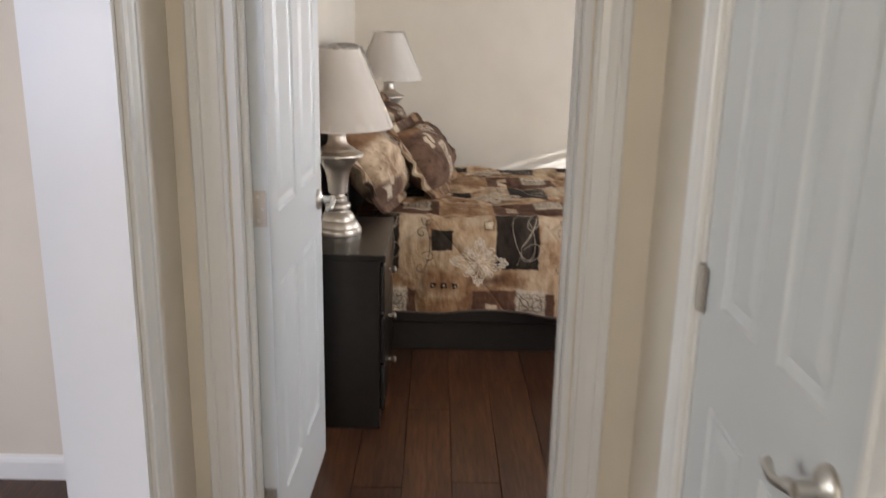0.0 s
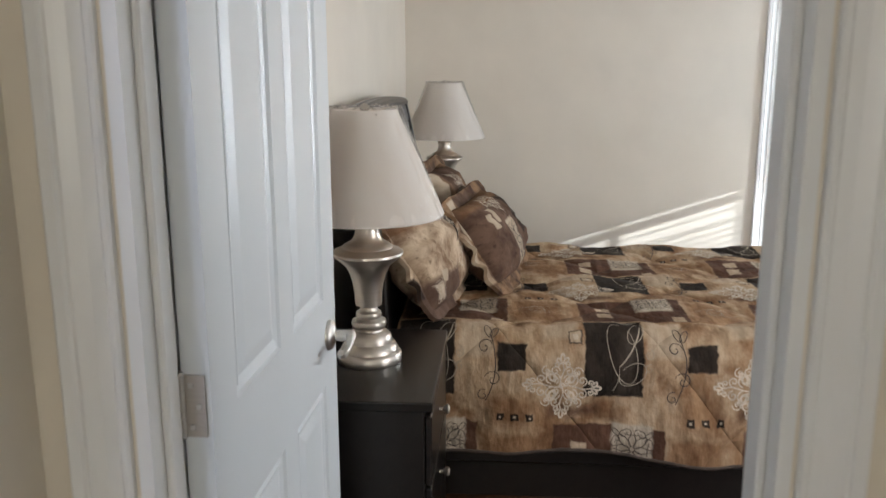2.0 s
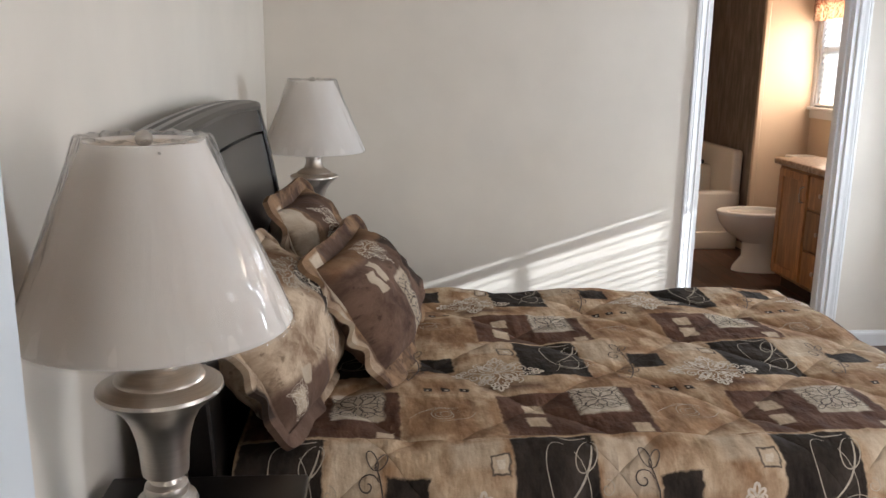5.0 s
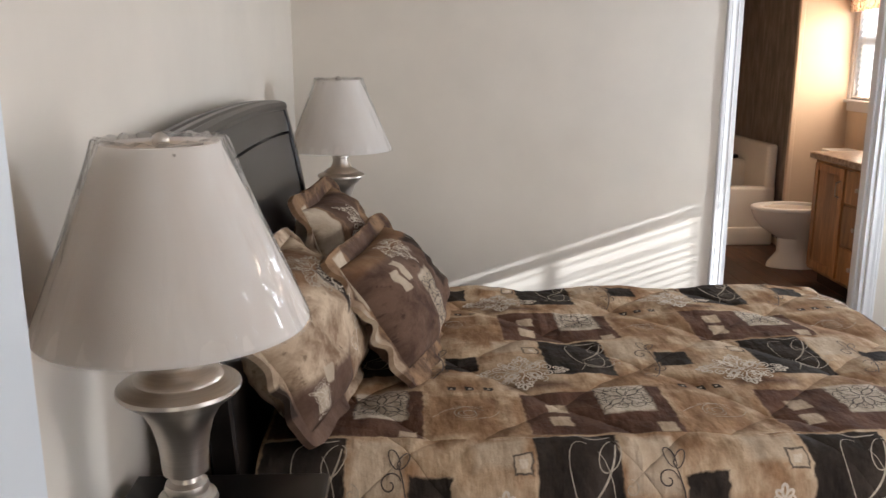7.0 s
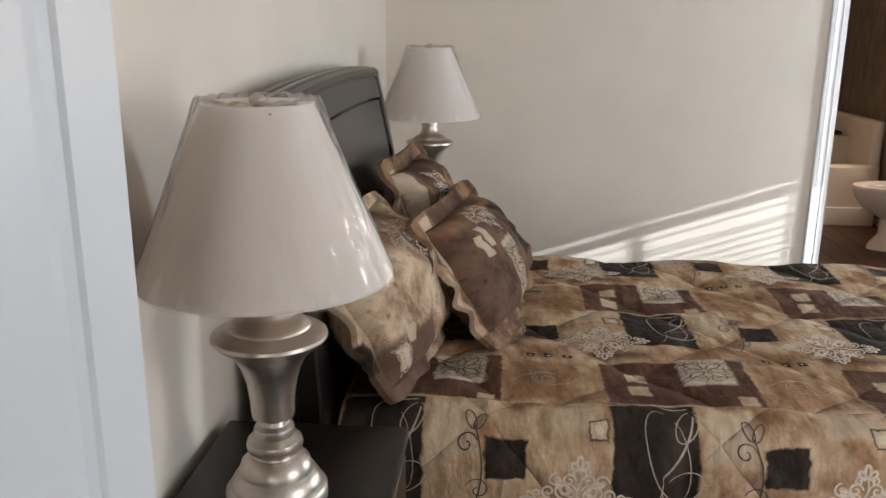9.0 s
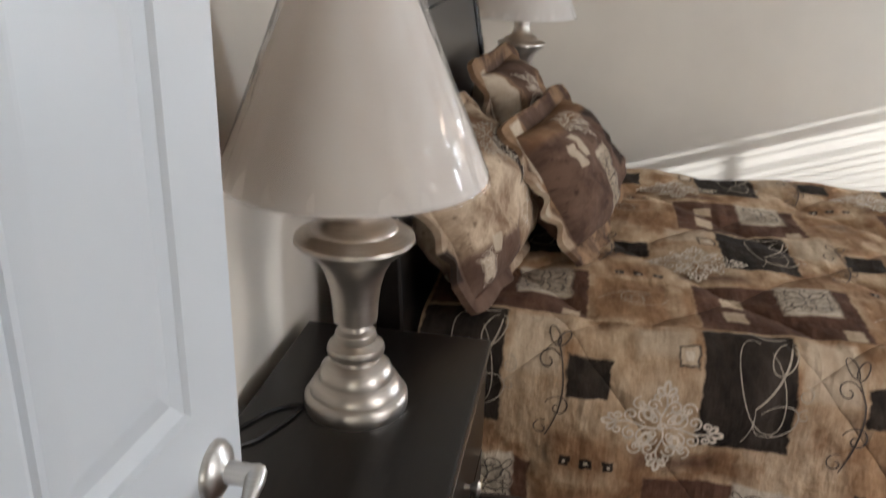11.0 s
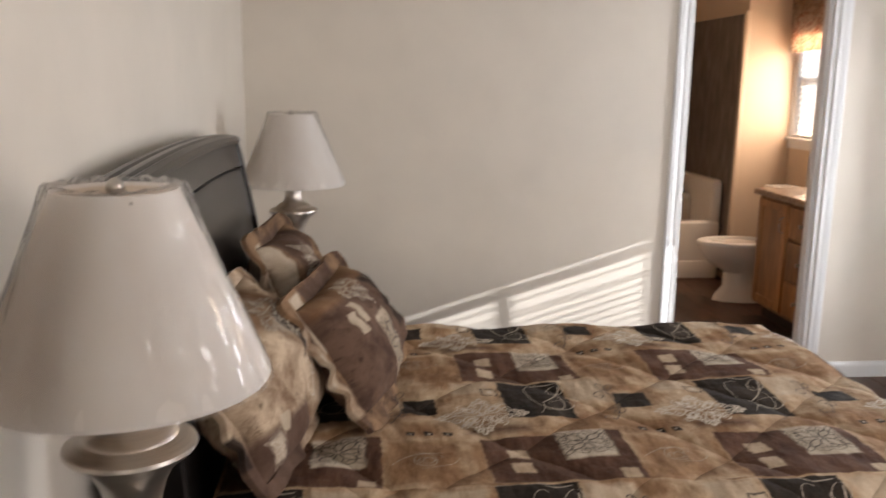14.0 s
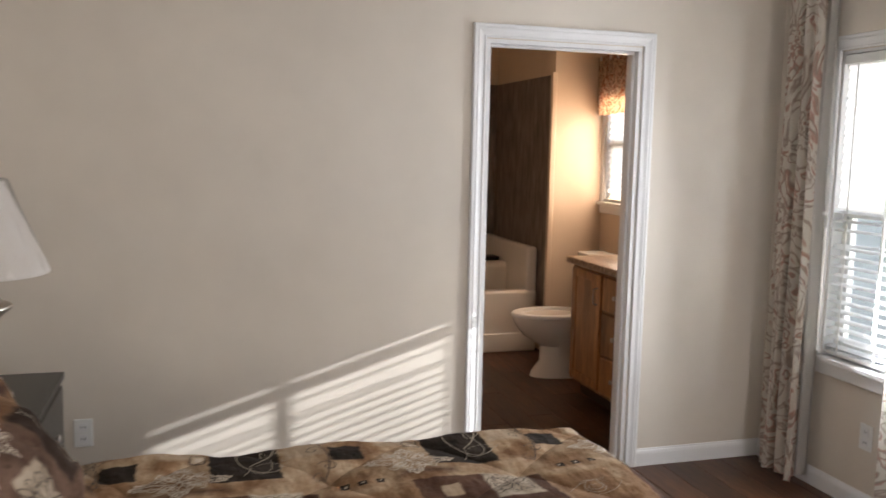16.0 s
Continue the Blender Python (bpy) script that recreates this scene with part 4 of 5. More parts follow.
def quilt_point(u, v):
    """The quilt's surface over the cloth coordinates u (along the bed) and v (across it)."""
    ex, ey0, ey1 = BX1 - R, BY0 + R, BY1 - R
    dx, zx = fall(u - ex)
    x = ex + dx if u > ex else u
    y, z = v, BZ - zx
    if v < ey0:
        d, dz = fall(ey0 - v)
        y, z = ey0 - d, z - dz
    elif v > ey1:
        d, dz = fall(v - ey1)
        y, z = ey1 + d, z - dz
    if u > ex and (v < ey0 or v > ey1):
        z = BZ - max(zx, BZ - z - zx) - 0.25 * min(zx, BZ - z - zx)
    puff = 0.0125 * (abs(math.sin(6.6 * u + 5.2 * v)) ** 0.55 + abs(math.sin(6.0 * v - 5.4 * u + 0.8)) ** 0.55) - 0.0145
    p = Vector((3.1 * u, 3.1 * v, 0))
    soft = noise.noise(p) * 0.012 + noise.noise(p * 3.7) * 0.0055 + noise.noise(p * 9.0) * 0.0025
    drop = max(0.0, min(1.0, (BZ - z - 0.05) / 0.25))
    ripple = drop * (0.014 * math.sin(11 * u + 2 * noise.noise(p)) + 0.010 * math.sin(5.3 * u + 1.0))
    n = Vector((0, 0, 1)).lerp(Vector((0, -1 if v < (BY0 + BY1) / 2 else 1, 0)) if (v < ey0 or v > ey1) else Vector((1, 0, 0)), drop)
    return Vector((x, y, z)) + n * (puff + soft + ripple), n


def skirt(u, v):
    """Where the hem hangs unevenly."""
    return 0.012 * math.sin(3.1 * u) + 0.010 * math.sin(7.7 * u + 1)


quilt = thing("quilt", "quilted bedspread printed with tan, brown and black scroll patchwork", "quilt")
bm = bmesh.new()
uvl = bm.loops.layers.uv.new("UVMap")
NU, NV = 210, 220
u0, u1, v0, v1 = 0.235, 2.46, -3.105, -0.90
SEAM, SHIFT = -2.602, 0.10    # the hanging side is a cloth of its own, its print set over along the bed
rows = []
for i in range(NU + 1):
    u = u0 + (u1 - u0) * i / NU
    row = []
    for j in range(NV + 1):
        v = v0 + (v1 - v0) * j / NV
        p, n = quilt_point(u, v)
        if j == 0 or j == NV:
            p.z += skirt(u, v)
        row.append((bm.verts.new(p), (u, v)))
    rows.append(row)
for i in range(NU):
    for j in range(NV):
        q = (rows[i][j], rows[i + 1][j], rows[i + 1][j + 1], rows[i][j + 1])
        f = bm.faces.new([w for w, _ in q])
        side = SHIFT if sum(uv[1] for _, uv in q) / 4 < SEAM else 0.0
        for lp, (_, uv) in zip(f.loops, q):
            lp[uvl].uv = (uv[0] + side, uv[1])
part("cloth", bm, "quilt", quilt, smooth=True)
hem = [quilt_point(u0 + (u1 - u0) * i / 90, v0)[0] + Vector((0, 0, skirt(u0 + (u1 - u0) * i / 90, v0))) for i in range(91)]
part("hem", tube(hem, 0.006, 6), "dark_print", quilt, smooth=True)


# ---- scroll work printed on the cloth, as strokes in its own plane ----
def curl(cx, cy, a, r, turns, sweep_dir=1, grow=1.0, n=20):
    pts = []
    for i in range(n + 1):
        t = i / n
        rr = r * (1 - 0.86 * t) * grow
        ang = a + sweep_dir * turns * 2 * math.pi * t
        pts.append((cx + rr * math.cos(ang), cy + rr * math.sin(ang)))
    return pts


def bow(x0, y0, x1, y1, b, n=10):
    mx, my = (x0 + x1) / 2 - (y1 - y0) * b, (y0 + y1) / 2 + (x1 - x0) * b
    return [((1 - t) ** 2 * x0 + 2 * t * (1 - t) * mx + t * t * x1, (1 - t) ** 2 * y0 + 2 * t * (1 - t) * my + t * t * y1) for t in [i / n for i in range(n + 1)]]


def petal(cx, cy, a, length, w):
    pts = []
    for i in range(13):
        t = 2 * math.pi * i / 12
        lx, ly = length * (0.5 - 0.5 * math.cos(t)), w * math.sin(t)
        pts.append((cx + lx * math.cos(a) - ly * math.sin(a), cy + lx * math.sin(a) + ly * math.cos(a)))
    return pts


def medallion_strokes():
    st = []
    for k in range(8):
        a = math.pi / 4 * k
        long = 0.074 if k % 2 == 0 else 0.098
        st.append((petal(0.008 * math.cos(a), 0.008 * math.sin(a), a, long * 0.62, 0.013), 0.0035))
        c, s = math.cos(a), math.sin(a)
        for d in (1, -1):
            st.append((curl(0.060 * c - d * 0.016 * s, 0.060 * s + d * 0.016 * c, a + d * 1.2, 0.017, 1.1, -d), 0.003))
        if k % 2:
            st.append((petal(0.066 * c, 0.066 * s, a, 0.034, 0.008), 0.003))
    return st


def diamond_strokes():
    """A filigree lozenge: four stems with paired curls and a blossom at each tip."""
    st = []
    for k, reach in enumerate((0.100, 0.078, 0.100, 0.078)):
        a = math.pi / 2 * k
        c, s = math.cos(a), math.sin(a)

        def at(p, q):
            return p * c - q * s, p * s + q * c
        st.append(([at(reach * i / 8, 0.005 * math.sin(i * 0.8)) for i in range(9)], 0.0036))
        for d in (1, -1):
            for p, q, r, w in ((0.34, 0.026, 0.020, 0.0042), (0.66, 0.022, 0.016, 0.0038), (0.92, 0.016, 0.011, 0.0034)):
                x, y = at(reach * p, d * q)
                st.append((curl(x, y, a - d * 1.5, r, 1.35, d), w))
            st.append((petal(*at(reach * 0.98, d * 0.004), a + d * 0.75, 0.020, 0.0055), 0.0045))
        st.append((petal(*at(reach, 0), a, 0.026, 0.006), 0.005))
        st.append((petal(*at(0.012, 0.012), a + math.pi / 4, 0.052, 0.010), 0.0042))
        x, y = at(0.050, 0.050)
        st.append((curl(x, y, a, 0.017, 1.3, 1), 0.0036))
    st.append((curl(0, 0, 0, 0.012, 1.0, 1), 0.005))
    return st


def oval(cx, cy, rx, ry, tilt, start=0.0, turn=1.0, n=22):
    pts = []
    for i in range(n + 1):
        t = start + turn * 2 * math.pi * i / n
        x, y = rx * math.cos(t), ry * math.sin(t)
        pts.append((cx + x * math.cos(tilt) - y * math.sin(tilt), cy + x * math.sin(tilt) + y * math.cos(tilt)))
    return pts


def loop_strokes():
    """Loose ribbon loops, one over the other, with a hook at the top and small curls beside them."""
    return [(oval(-0.012, 0.0, 0.036, 0.088, 0.22, 1.1, 0.93), 0.0032), (oval(0.026, 0.050, 0.019, 0.036, -0.45, 2.0, 0.95), 0.0036), (bow(0.040, 0.074, -0.022, -0.040, 0.18), 0.0060),
            (oval(0.014, -0.060, 0.040, 0.026, 0.55, 2.6, 0.9), 0.0030), (bow(-0.030, 0.112, 0.034, 0.098, -0.35), 0.0052), (bow(-0.022, -0.040, -0.040, -0.105, 0.2), 0.0026), (curl(0.058, -0.010, 1.6, 0.016, 1.2, -1), 0.0026), (curl(0.060, -0.045, 1.2, 0.013, 1.1, 1), 0.0024)]


def vine_strokes():
    return [(bow(-0.02, -0.12, 0.0, 0.10, -0.22), 0.005), (curl(-0.02, 0.062, 0.2, 0.026, 1.2, 1), 0.0045), (curl(0.006, -0.045, 2.8, 0.030, 1.2, -1), 0.0045), (petal(0.0, 0.09, 1.9, 0.05, 0.011), 0.004), (petal(0.0, 0.09, 1.0, 0.045, 0.010), 0.004), (curl(-0.028, -0.10, 1.2, 0.022, 1.1, 1), 0.004)]


def swirl_strokes():
    return [(curl(0, 0, 0.4, 0.055, 1.6, 1), 0.0028), (curl(-0.012, 0.008, 2.6, 0.05, 1.2, -1), 0.0026), (bow(-0.11, -0.02, 0.05, 0.05, 0.3), 0.0026), (bow(-0.02, -0.05, 0.10, 0.02, -0.3), 0.0024)]


def stroke_mesh(strokes, place, lift=0.0032):
    """Ribbons along strokes, laid on a surface by place(a, b) -> (point, normal)."""
    bm = bmesh.new()
    for pts, w in strokes:
        left, right = [], []
        n = len(pts)
        for i, (a, c) in enumerate(pts):
            p, q = pts[max(0, i - 1)], pts[min(n - 1, i + 1)]
            if i == n - 1 and pts[0] == pts[-1]:
                q = pts[1]
            dx, dy = q[0] - p[0], q[1] - p[1]
            d = math.hypot(dx, dy) or 1.0
            ww = 0.95 * w * (0.65 + 0.35 * math.sin(math.pi * (i + 0.5) / n)) * 0.5
            for side, out in ((1, left), (-1, right)):
                got = place(a - side * dy / d * ww, c + side * dx / d * ww)
                out.append(None if got is None else bm.verts.new(got[0] + got[1] * lift))
        for i in range(n - 1):
            q = (left[i], left[i + 1], right[i + 1], right[i])
            if all(q):
                bm.faces.new(q)
    if not bm.faces:
        bm.free()
        return None
    return bm


def on_quilt(cu, cv, turn=0.0, scale=1.0):
    c, s = math.cos(turn) * scale, math.sin(turn) * scale

    def place(a, b_):
        u, v = cu + a * c - b_ * s, cv + a * s + b_ * c
        if not (u0 + 0.01 < u < u1 - 0.01 and v0 + 0.01 < v < v1 - 0.01):
            return None
        return quilt_point(u, v)
    return place


motifs = [(0.0, 0.0, "medallion", medallion_strokes(), "dark_print", 0.92), (-0.235, 0.208, "scroll", [(p, w * 1.45) for p, w in diamond_strokes()], "cream_print", 1.02),
          (-0.025, 0.325, "loop", [(p, w * 0.72) for p, w in loop_strokes()], "tan_print", 1.2), (0.150, 0.275, "vine", [(p, w * 0.8) for p, w in vine_strokes()], "dark_print", 1.0), (0.215, -0.07, "swirl", swirl_strokes(), "tan_print", 0.8)]
rnd = random.Random(5)
for iu in range(-1, 5):
    for iv in range(-2, 3):
        for du, dv, name, strokes, mat, scale in motifs:
            cu, cv = U0 + iu * PX + du, V0 + iv * PY + dv
            cu -= SHIFT if cv < SEAM else 0.0
            if not (u0 - 0.05 < cu < u1 + 0.05 and v0 - 0.05 < cv < v1 + 0.05):
                continue
            bm = stroke_mesh(strokes, on_quilt(cu, cv, rnd.uniform(-0.04, 0.04), scale))
            if bm:
                tagged(part("printed_" + name, bm, mat, quilt), kind="stuff")


# ---- pillows ----
def pillow(name, label, w, h, t, flange, matrix, seed, cloth, prints):
    """A stuffed sham: across is x, up is y, its face looks along +z."""
    ob = thing(name, label, "pillow", matrix, group="bed pillows")
    off = Vector((seed * 7.1, seed * 3.3, 0))

    def shape(s, r, side):
        cor = (abs(s) ** 5 + abs(r) ** 5) / 2
        pinch = 1 - 0.05 * (1 - abs(s) ** 2) * abs(r) ** 6 - 0.0
        x = s * w / 2 * (1 - 0.07 * (1 - r * r) * abs(s) ** 3 + 0.0) * pinch
        y = r * h / 2 * (1 - 0.08 * (1 - s * s) * abs(r) ** 3)
        body = max(0.0, (1 - abs(s) ** 2.8) * (1 - abs(r) ** 2.6)) ** 0.55
        nz = noise.noise(Vector((s * 2.2, r * 2.2, side)) + off) * 0.020 + noise.noise(Vector((s * 6, r * 6, side * 2)) + off) * 0.009
        edge = max(abs(s), abs(r)) ** 4
        nz += 0.010 * edge * math.sin(15 * (s if abs(r) > abs(s) else r) + 3 * noise.noise(Vector((s * 3, r * 3, seed))))
        z = side * (t / 2 * body + nz * body ** 0.5) + 0.02 * noise.noise(Vector((s * 1.3, r * 1.3, 5)) + off)
        sag = -0.035 * (1 - r) * 0.5 * (1 - s * s)
        return Vector((x, y + sag, z))

    n = 44
    bm = bmesh.new()
    uvl = bm.loops.layers.uv.new("UVMap")
    for side in (1, -1):
        g = [[bm.verts.new(shape(2 * i / n - 1, 2 * j / n - 1, side)) for j in range(n + 1)] for i in range(n + 1)]
        for i in range(n):
            for j in range(n):
                ids = ((i, j), (i + 1, j), (i + 1, j + 1), (i, j + 1))
                f = bm.faces.new([g[a][c] for a, c in ids])
                for lp, (a, c) in zip(f.loops, ids):
                    lp[uvl].uv = ((a / n - 0.5) * w, (c / n - 0.5) * h)
    bmesh.ops.remove_doubles(bm, verts=bm.verts, dist=0.0008)
    part("cushion", bm, cloth, ob, smooth=True)
    # ruffled flange
    bm = bmesh.new()
    uvl = bm.loops.layers.uv.new("UVMap")
    m = 240
    rings = []
    for k in range(m):
        a = 4.0 * k / m
        e, f_ = int(a), a - int(a)
        s, r = [(-1 + 2 * f_, -1), (1, -1 + 2 * f_), (1 - 2 * f_, 1), (-1, 1 - 2 * f_)][e]
        base = shape(s, r, 0.0)
        out = Vector((s * abs(s) ** 10, r * abs(r) ** 10, 0))
        out.normalize()
        wid = flange * (1 + 0.22 * noise.noise(Vector((k * 0.11, seed, 0))))
        wave = 0.20 * flange * math.sin(k * 0.34 + 2.5 * noise.noise(Vector((k * 0.05, seed, 3)))) + 0.018 * noise.noise(Vector((k * 0.12, seed, 7)))
        col = []
        for q in range(5):
            p = base + out * wid * q / 4 + Vector((0, 0, wave * (q / 4) ** 1.4))
            col.append((p, (p.x, p.y)))
        rings.append(col)
    up = [[bm.verts.new(p + Vector((0, 0, 0.008))) for p, _ in c] for c in rings]
    dn = [[bm.verts.new(p - Vector((0, 0, 0.008))) for p, _ in c] for c in rings]
    for k in range(m):
        kk = (k + 1) % m
        for q in range(4):
            for lay in (up, dn):
                f = bm.faces.new((lay[k][q], lay[kk][q], lay[kk][q + 1], lay[k][q + 1]))
                for lp, (a, c) in zip(f.loops, ((k, q), (kk, q), (kk, q + 1), (k, q + 1))):
                    lp[uvl].uv = rings[a][c][1]
        f = bm.faces.new((up[k][4], up[kk][4], dn[kk][4], dn[k][4]))
        for lp, a in zip(f.loops, (k, kk, kk, k)):
            lp[uvl].uv = rings[a][4][1]
    part("flange", bm, "sham_mixed" if cloth == "sham_brown" else cloth, ob, smooth=True)
    for name2, cx, cy, strokes, mat, turn, sc in prints:
        c_, s_ = math.cos(turn) * sc, math.sin(turn) * sc

        def place(a, b_):
            x, y = cx + a * c_ - b_ * s_, cy + a * s_ + b_ * c_
            s, r = x / (w / 2), y / (h / 2)
            if abs(s) > 0.95 or abs(r) > 0.95:
                return None
            p = shape(s, r, 1)
            e = 0.01
            nn = (shape(s + e, r, 1) - p).cross(shape(s, r + e, 1) - p).normalized()
            return p, nn
        bm = stroke_mesh(strokes, place, 0.002)
        if bm:
            part("printed_" + name2, bm, mat, ob)
    return ob


def leaning(x, y, z, lean, turn=0.0, roll=0.0):
    """The pose of a pillow that faces the foot of the bed, leaning back."""
    return Matrix.Translation((x, y, z)) @ Matrix.Rotation(radians(turn), 4, "Z") @ Matrix.Rotation(radians(-lean), 4, "Y") @ Matrix(((0, 0, 1, 0), (1, 0, 0, 0), (0, 1, 0, 0), (0, 0, 0, 1))) @ Matrix.Rotation(radians(roll), 4, "Z")


pillow("pillow", "plump tan mottled sham with brown patches, leaning on the headboard", 0.60, 0.37, 0.225, 0.034, leaning(0.294, -2.370, 0.852, 32, -7, 0), 1, "sham_tan", [("scroll", 0.02, 0.10, diamond_strokes(), "tan_print", 0.2, 0.8), ("vine", 0.06, -0.02, vine_strokes(), "cream_print", -0.3, 0.9), ("medallion", -0.235, -0.135, medallion_strokes(), "cream_print", 0.2, 0.45)])
pillow("pillow", "brown and tan printed sham beside the corner nightstand", 0.58, 0.38, 0.24, 0.050, leaning(0.330, -1.66, 0.872, 22, -2, -2), 2, "sham_mixed", [("scroll", -0.1, 0.08, diamond_strokes(), "cream_print", 0.4, 0.8)])
pillow("pillow", "brown sham with cream squares and a ruffled flange", 0.575, 0.325, 0.240, 0.052, leaning(0.524, -2.005, 0.828, 34, -10, 0), 3, "sham_brown", [("medallion", -0.025, -0.060, medallion_strokes(), "dark_print", 0.0, 0.95), ("scroll", -0.02, 0.125, diamond_strokes(), "cream_print", 0.1, 0.75), ("vine", 0.17, 0.03, vine_strokes(), "tan_print", 0.2, 0.6)])

# ---- nightstands and lamps ----
def nightstand(name, label, x0, x1, y0, y1, h):
    ob = thing(name, label, "nightstand", group="nightstands")
    part("top", boxed(x0, x1, y0, y1, h - 0.026, h, 0.004, 2), "espresso", ob)
    part("body", boxed(x0 + 0.012, x1 - 0.022, y0 + 0.012, y1 - 0.012, 0.0, h - 0.026, 0.003), "espresso", ob)
    zs = [(0.075, 0.255), (0.262, 0.442), (0.449, h - 0.045)]
    for a, c in zs:
        dr = new("drawer")
        dr.parent = ob
        part("front", boxed(x1 - 0.022, x1 - 0.004, y0 + 0.022, y1 - 0.022, a, c, 0.004), "espresso", dr)
        kn = lathe([(0, 0), (0.006, 0), (0.005, 0.010), (0.013, 0.018), (0.014, 0.024), (0.009, 0.029), (0, 0.030)], 18)
        bmesh.ops.transform(kn, verts=kn.verts, matrix=Matrix.Translation((x1 - 0.004, (y0 + y1) / 2, (a + c) / 2)) @ Matrix.Rotation(radians(90), 4, "Y"))
        part("knob", kn, "steel", dr, "small nickel knob", True)
    return ob


nightstand("nightstand", "black-brown wooden nightstand beside the bed and door", 0.03, 0.415, -3.43, -2.835, 0.685)
nightstand("nightstand", "black-brown wooden nightstand in the corner beside the bed", 0.03, 0.470, -1.14, -0.54, 0.705)

LAMP = [(0, 0), (0.088, 0.0), (0.0895, 0.004), (0.0895, 0.024), (0.085, 0.030), (0.080, 0.033), (0.079, 0.040), (0.072, 0.052), (0.064, 0.058), (0.0635, 0.064), (0.060, 0.076), (0.050, 0.086), (0.041, 0.090), (0.040, 0.094), (0.047, 0.100), (0.0495, 0.109), (0.047, 0.118), (0.038, 0.124), (0.034, 0.127), (0.036, 0.134), (0.034, 0.142), (0.026, 0.148), (0.024, 0.156), (0.030, 0.160), (0.0365, 0.163), (0.0375, 0.172), (0.0385, 0.195), (0.0425, 0.225), (0.050, 0.252), (0.062, 0.275), (0.078, 0.290), (0.084, 0.294), (0.086, 0.297), (0.094, 0.302), (0.0985, 0.308), (0.0975, 0.314), (0.090, 0.319), (0.076, 0.323), (0.070, 0.326), (0.068, 0.331), (0.056, 0.339), (0.044, 0.345), (0.041, 0.349), (0.036, 0.358), (0.033, 0.372), (0.033, 0.384), (0.036, 0.387), (0.036, 0.394), (0.030, 0.400), (0.012, 0.402), (0.012, 0.43), (0, 0.43)]


def table_lamp(m, turn):
    ob = thing("table_lamp", "brushed nickel table lamp, white cone shade still wrapped in plastic", "lamp", m, group="bedside lamps")
    part("base", lathe(LAMP, 56), "steel", ob, smooth=True)
    bm = lathe([(0.2075, 0.418), (0.209, 0.416), (0.2105, 0.419), (0.2105, 0.423), (0.0885, 0.694), (0.0885, 0.699), (0.086, 0.700), (0.085, 0.696), (0.2065, 0.422), (0.2075, 0.418)], 72)
    part("shade", bm, "shade", ob, smooth=True)
    # added inner cone; its colour tones down the inside as shadow would
    part("lining", lathe([(0.2045, 0.424), (0.0830, 0.694), (0.0820, 0.694), (0.2035, 0.424)], 72), "shade_lining", ob, "added beige inner cone that tones down the inside of the shade", True)
    bm = bmesh.new()
    rings, n = [], 84
    for j in range(15):
        t = j / 14
        r = 0.2130 + (0.0915 - 0.2130) * t
        row = []
        for i in range(n):
            a = 2 * math.pi * i / n
            w = 0.0026 * (noise.noise(Vector((3.0 * math.cos(a), 3.0 * math.sin(a), t * 1.5 + turn))) + 0.3 * noise.noise(Vector((8 * math.cos(a), 8 * math.sin(a), t * 3 + turn))))
            w += 0.006 * max(0.0, 0.25 - t) * math.sin(9 * a + turn) + 0.010 * max(0.0, t - 0.8) * math.sin(14 * a)
            w = abs(w) + 0.0045 * t ** 3 + 0.0025 * abs(math.sin(11 * a + 2 * turn + 1.2 * t)) ** 6
            row.append(bm.verts.new(((r + abs(w)) * math.cos(a), (r + abs(w)) * math.sin(a), 0.414 + 0.291 * t)))
        rings.append(row)
    for r, z in ((0.0935, 0.7075), (0.086, 0.7065), (0.074, 0.703)):
        rings.append([bm.verts.new(((r + 0.004 * math.sin(13 * k + turn)) * math.cos(2 * math.pi * k / n), (r + 0.004 * math.sin(13 * k + turn)) * math.sin(2 * math.pi * k / n), z + 0.0025 * math.sin(5 * k))) for k in range(n)])
    for a, c in zip(rings, rings[1:]):
        for i in range(n):
            bm.faces.new((a[i], a[(i + 1) % n], c[(i + 1) % n], c[i]))
    wr = part("plastic_wrap", bm, "wrap", ob, "clear crinkled plastic wrap", True)
    wr.visible_shadow = False
    bm = bmesh.new()
    for k in range(3):
        a = turn + 2 * math.pi * k / 3
        tube([(0.0, 0.0, 0.690), (0.095 * math.cos(a), 0.095 * math.sin(a), 0.690)], 0.002, 6, bm)
    part("spider", bm, "steel", ob)
    harp = [(0.055 * math.sin(math.pi * i / 16) ** 0.6, 0, 0.43 + 0.258 * i / 16) for i in range(17)]
    bm = tube(harp, 0.002, 6)
    tube([(-x, y, z) for x, y, z in harp], 0.002, 6, bm)
    part("harp", bm, "steel", ob)
    part("finial", lathe([(0, 0.682), (0.008, 0.683), (0.006, 0.687), (0.004, 0.690), (0.011, 0.695), (0.0135, 0.702), (0.011, 0.710), (0.004, 0.715), (0, 0.716)], 20), "steel", ob, smooth=True)
    return ob


table_lamp(pose(0.213, -3.125, 0.685), 1)
table_lamp(pose(0.280, -0.90, 0.705), 2)
cord = thing("lamp_cord", "thin black lamp cord looped on the nightstand", "cord")
part("wire", tube([(0.13, -3.155, 0.689), (0.105, -3.16, 0.689), (0.075, -3.19, 0.689), (0.05, -3.24, 0.689), (0.045, -3.28, 0.689), (0.06, -3.30, 0.689), (0.09, -3.27, 0.689), (0.12, -3.20, 0.689), (0.128, -3.165, 0.689)], 0.0028, 8), "black", cord, smooth=True)

# ---- bathroom ----
van = thing("vanity", "knotty honey-brown wood vanity cabinet with a door and drawers", "vanity")
VX, VY0, VY1 = 3.215, YB + 0.13, 1.03
part("body", boxed(VX + 0.02, XB, VY0, VY1, 0.10, 0.835), "oak", van)
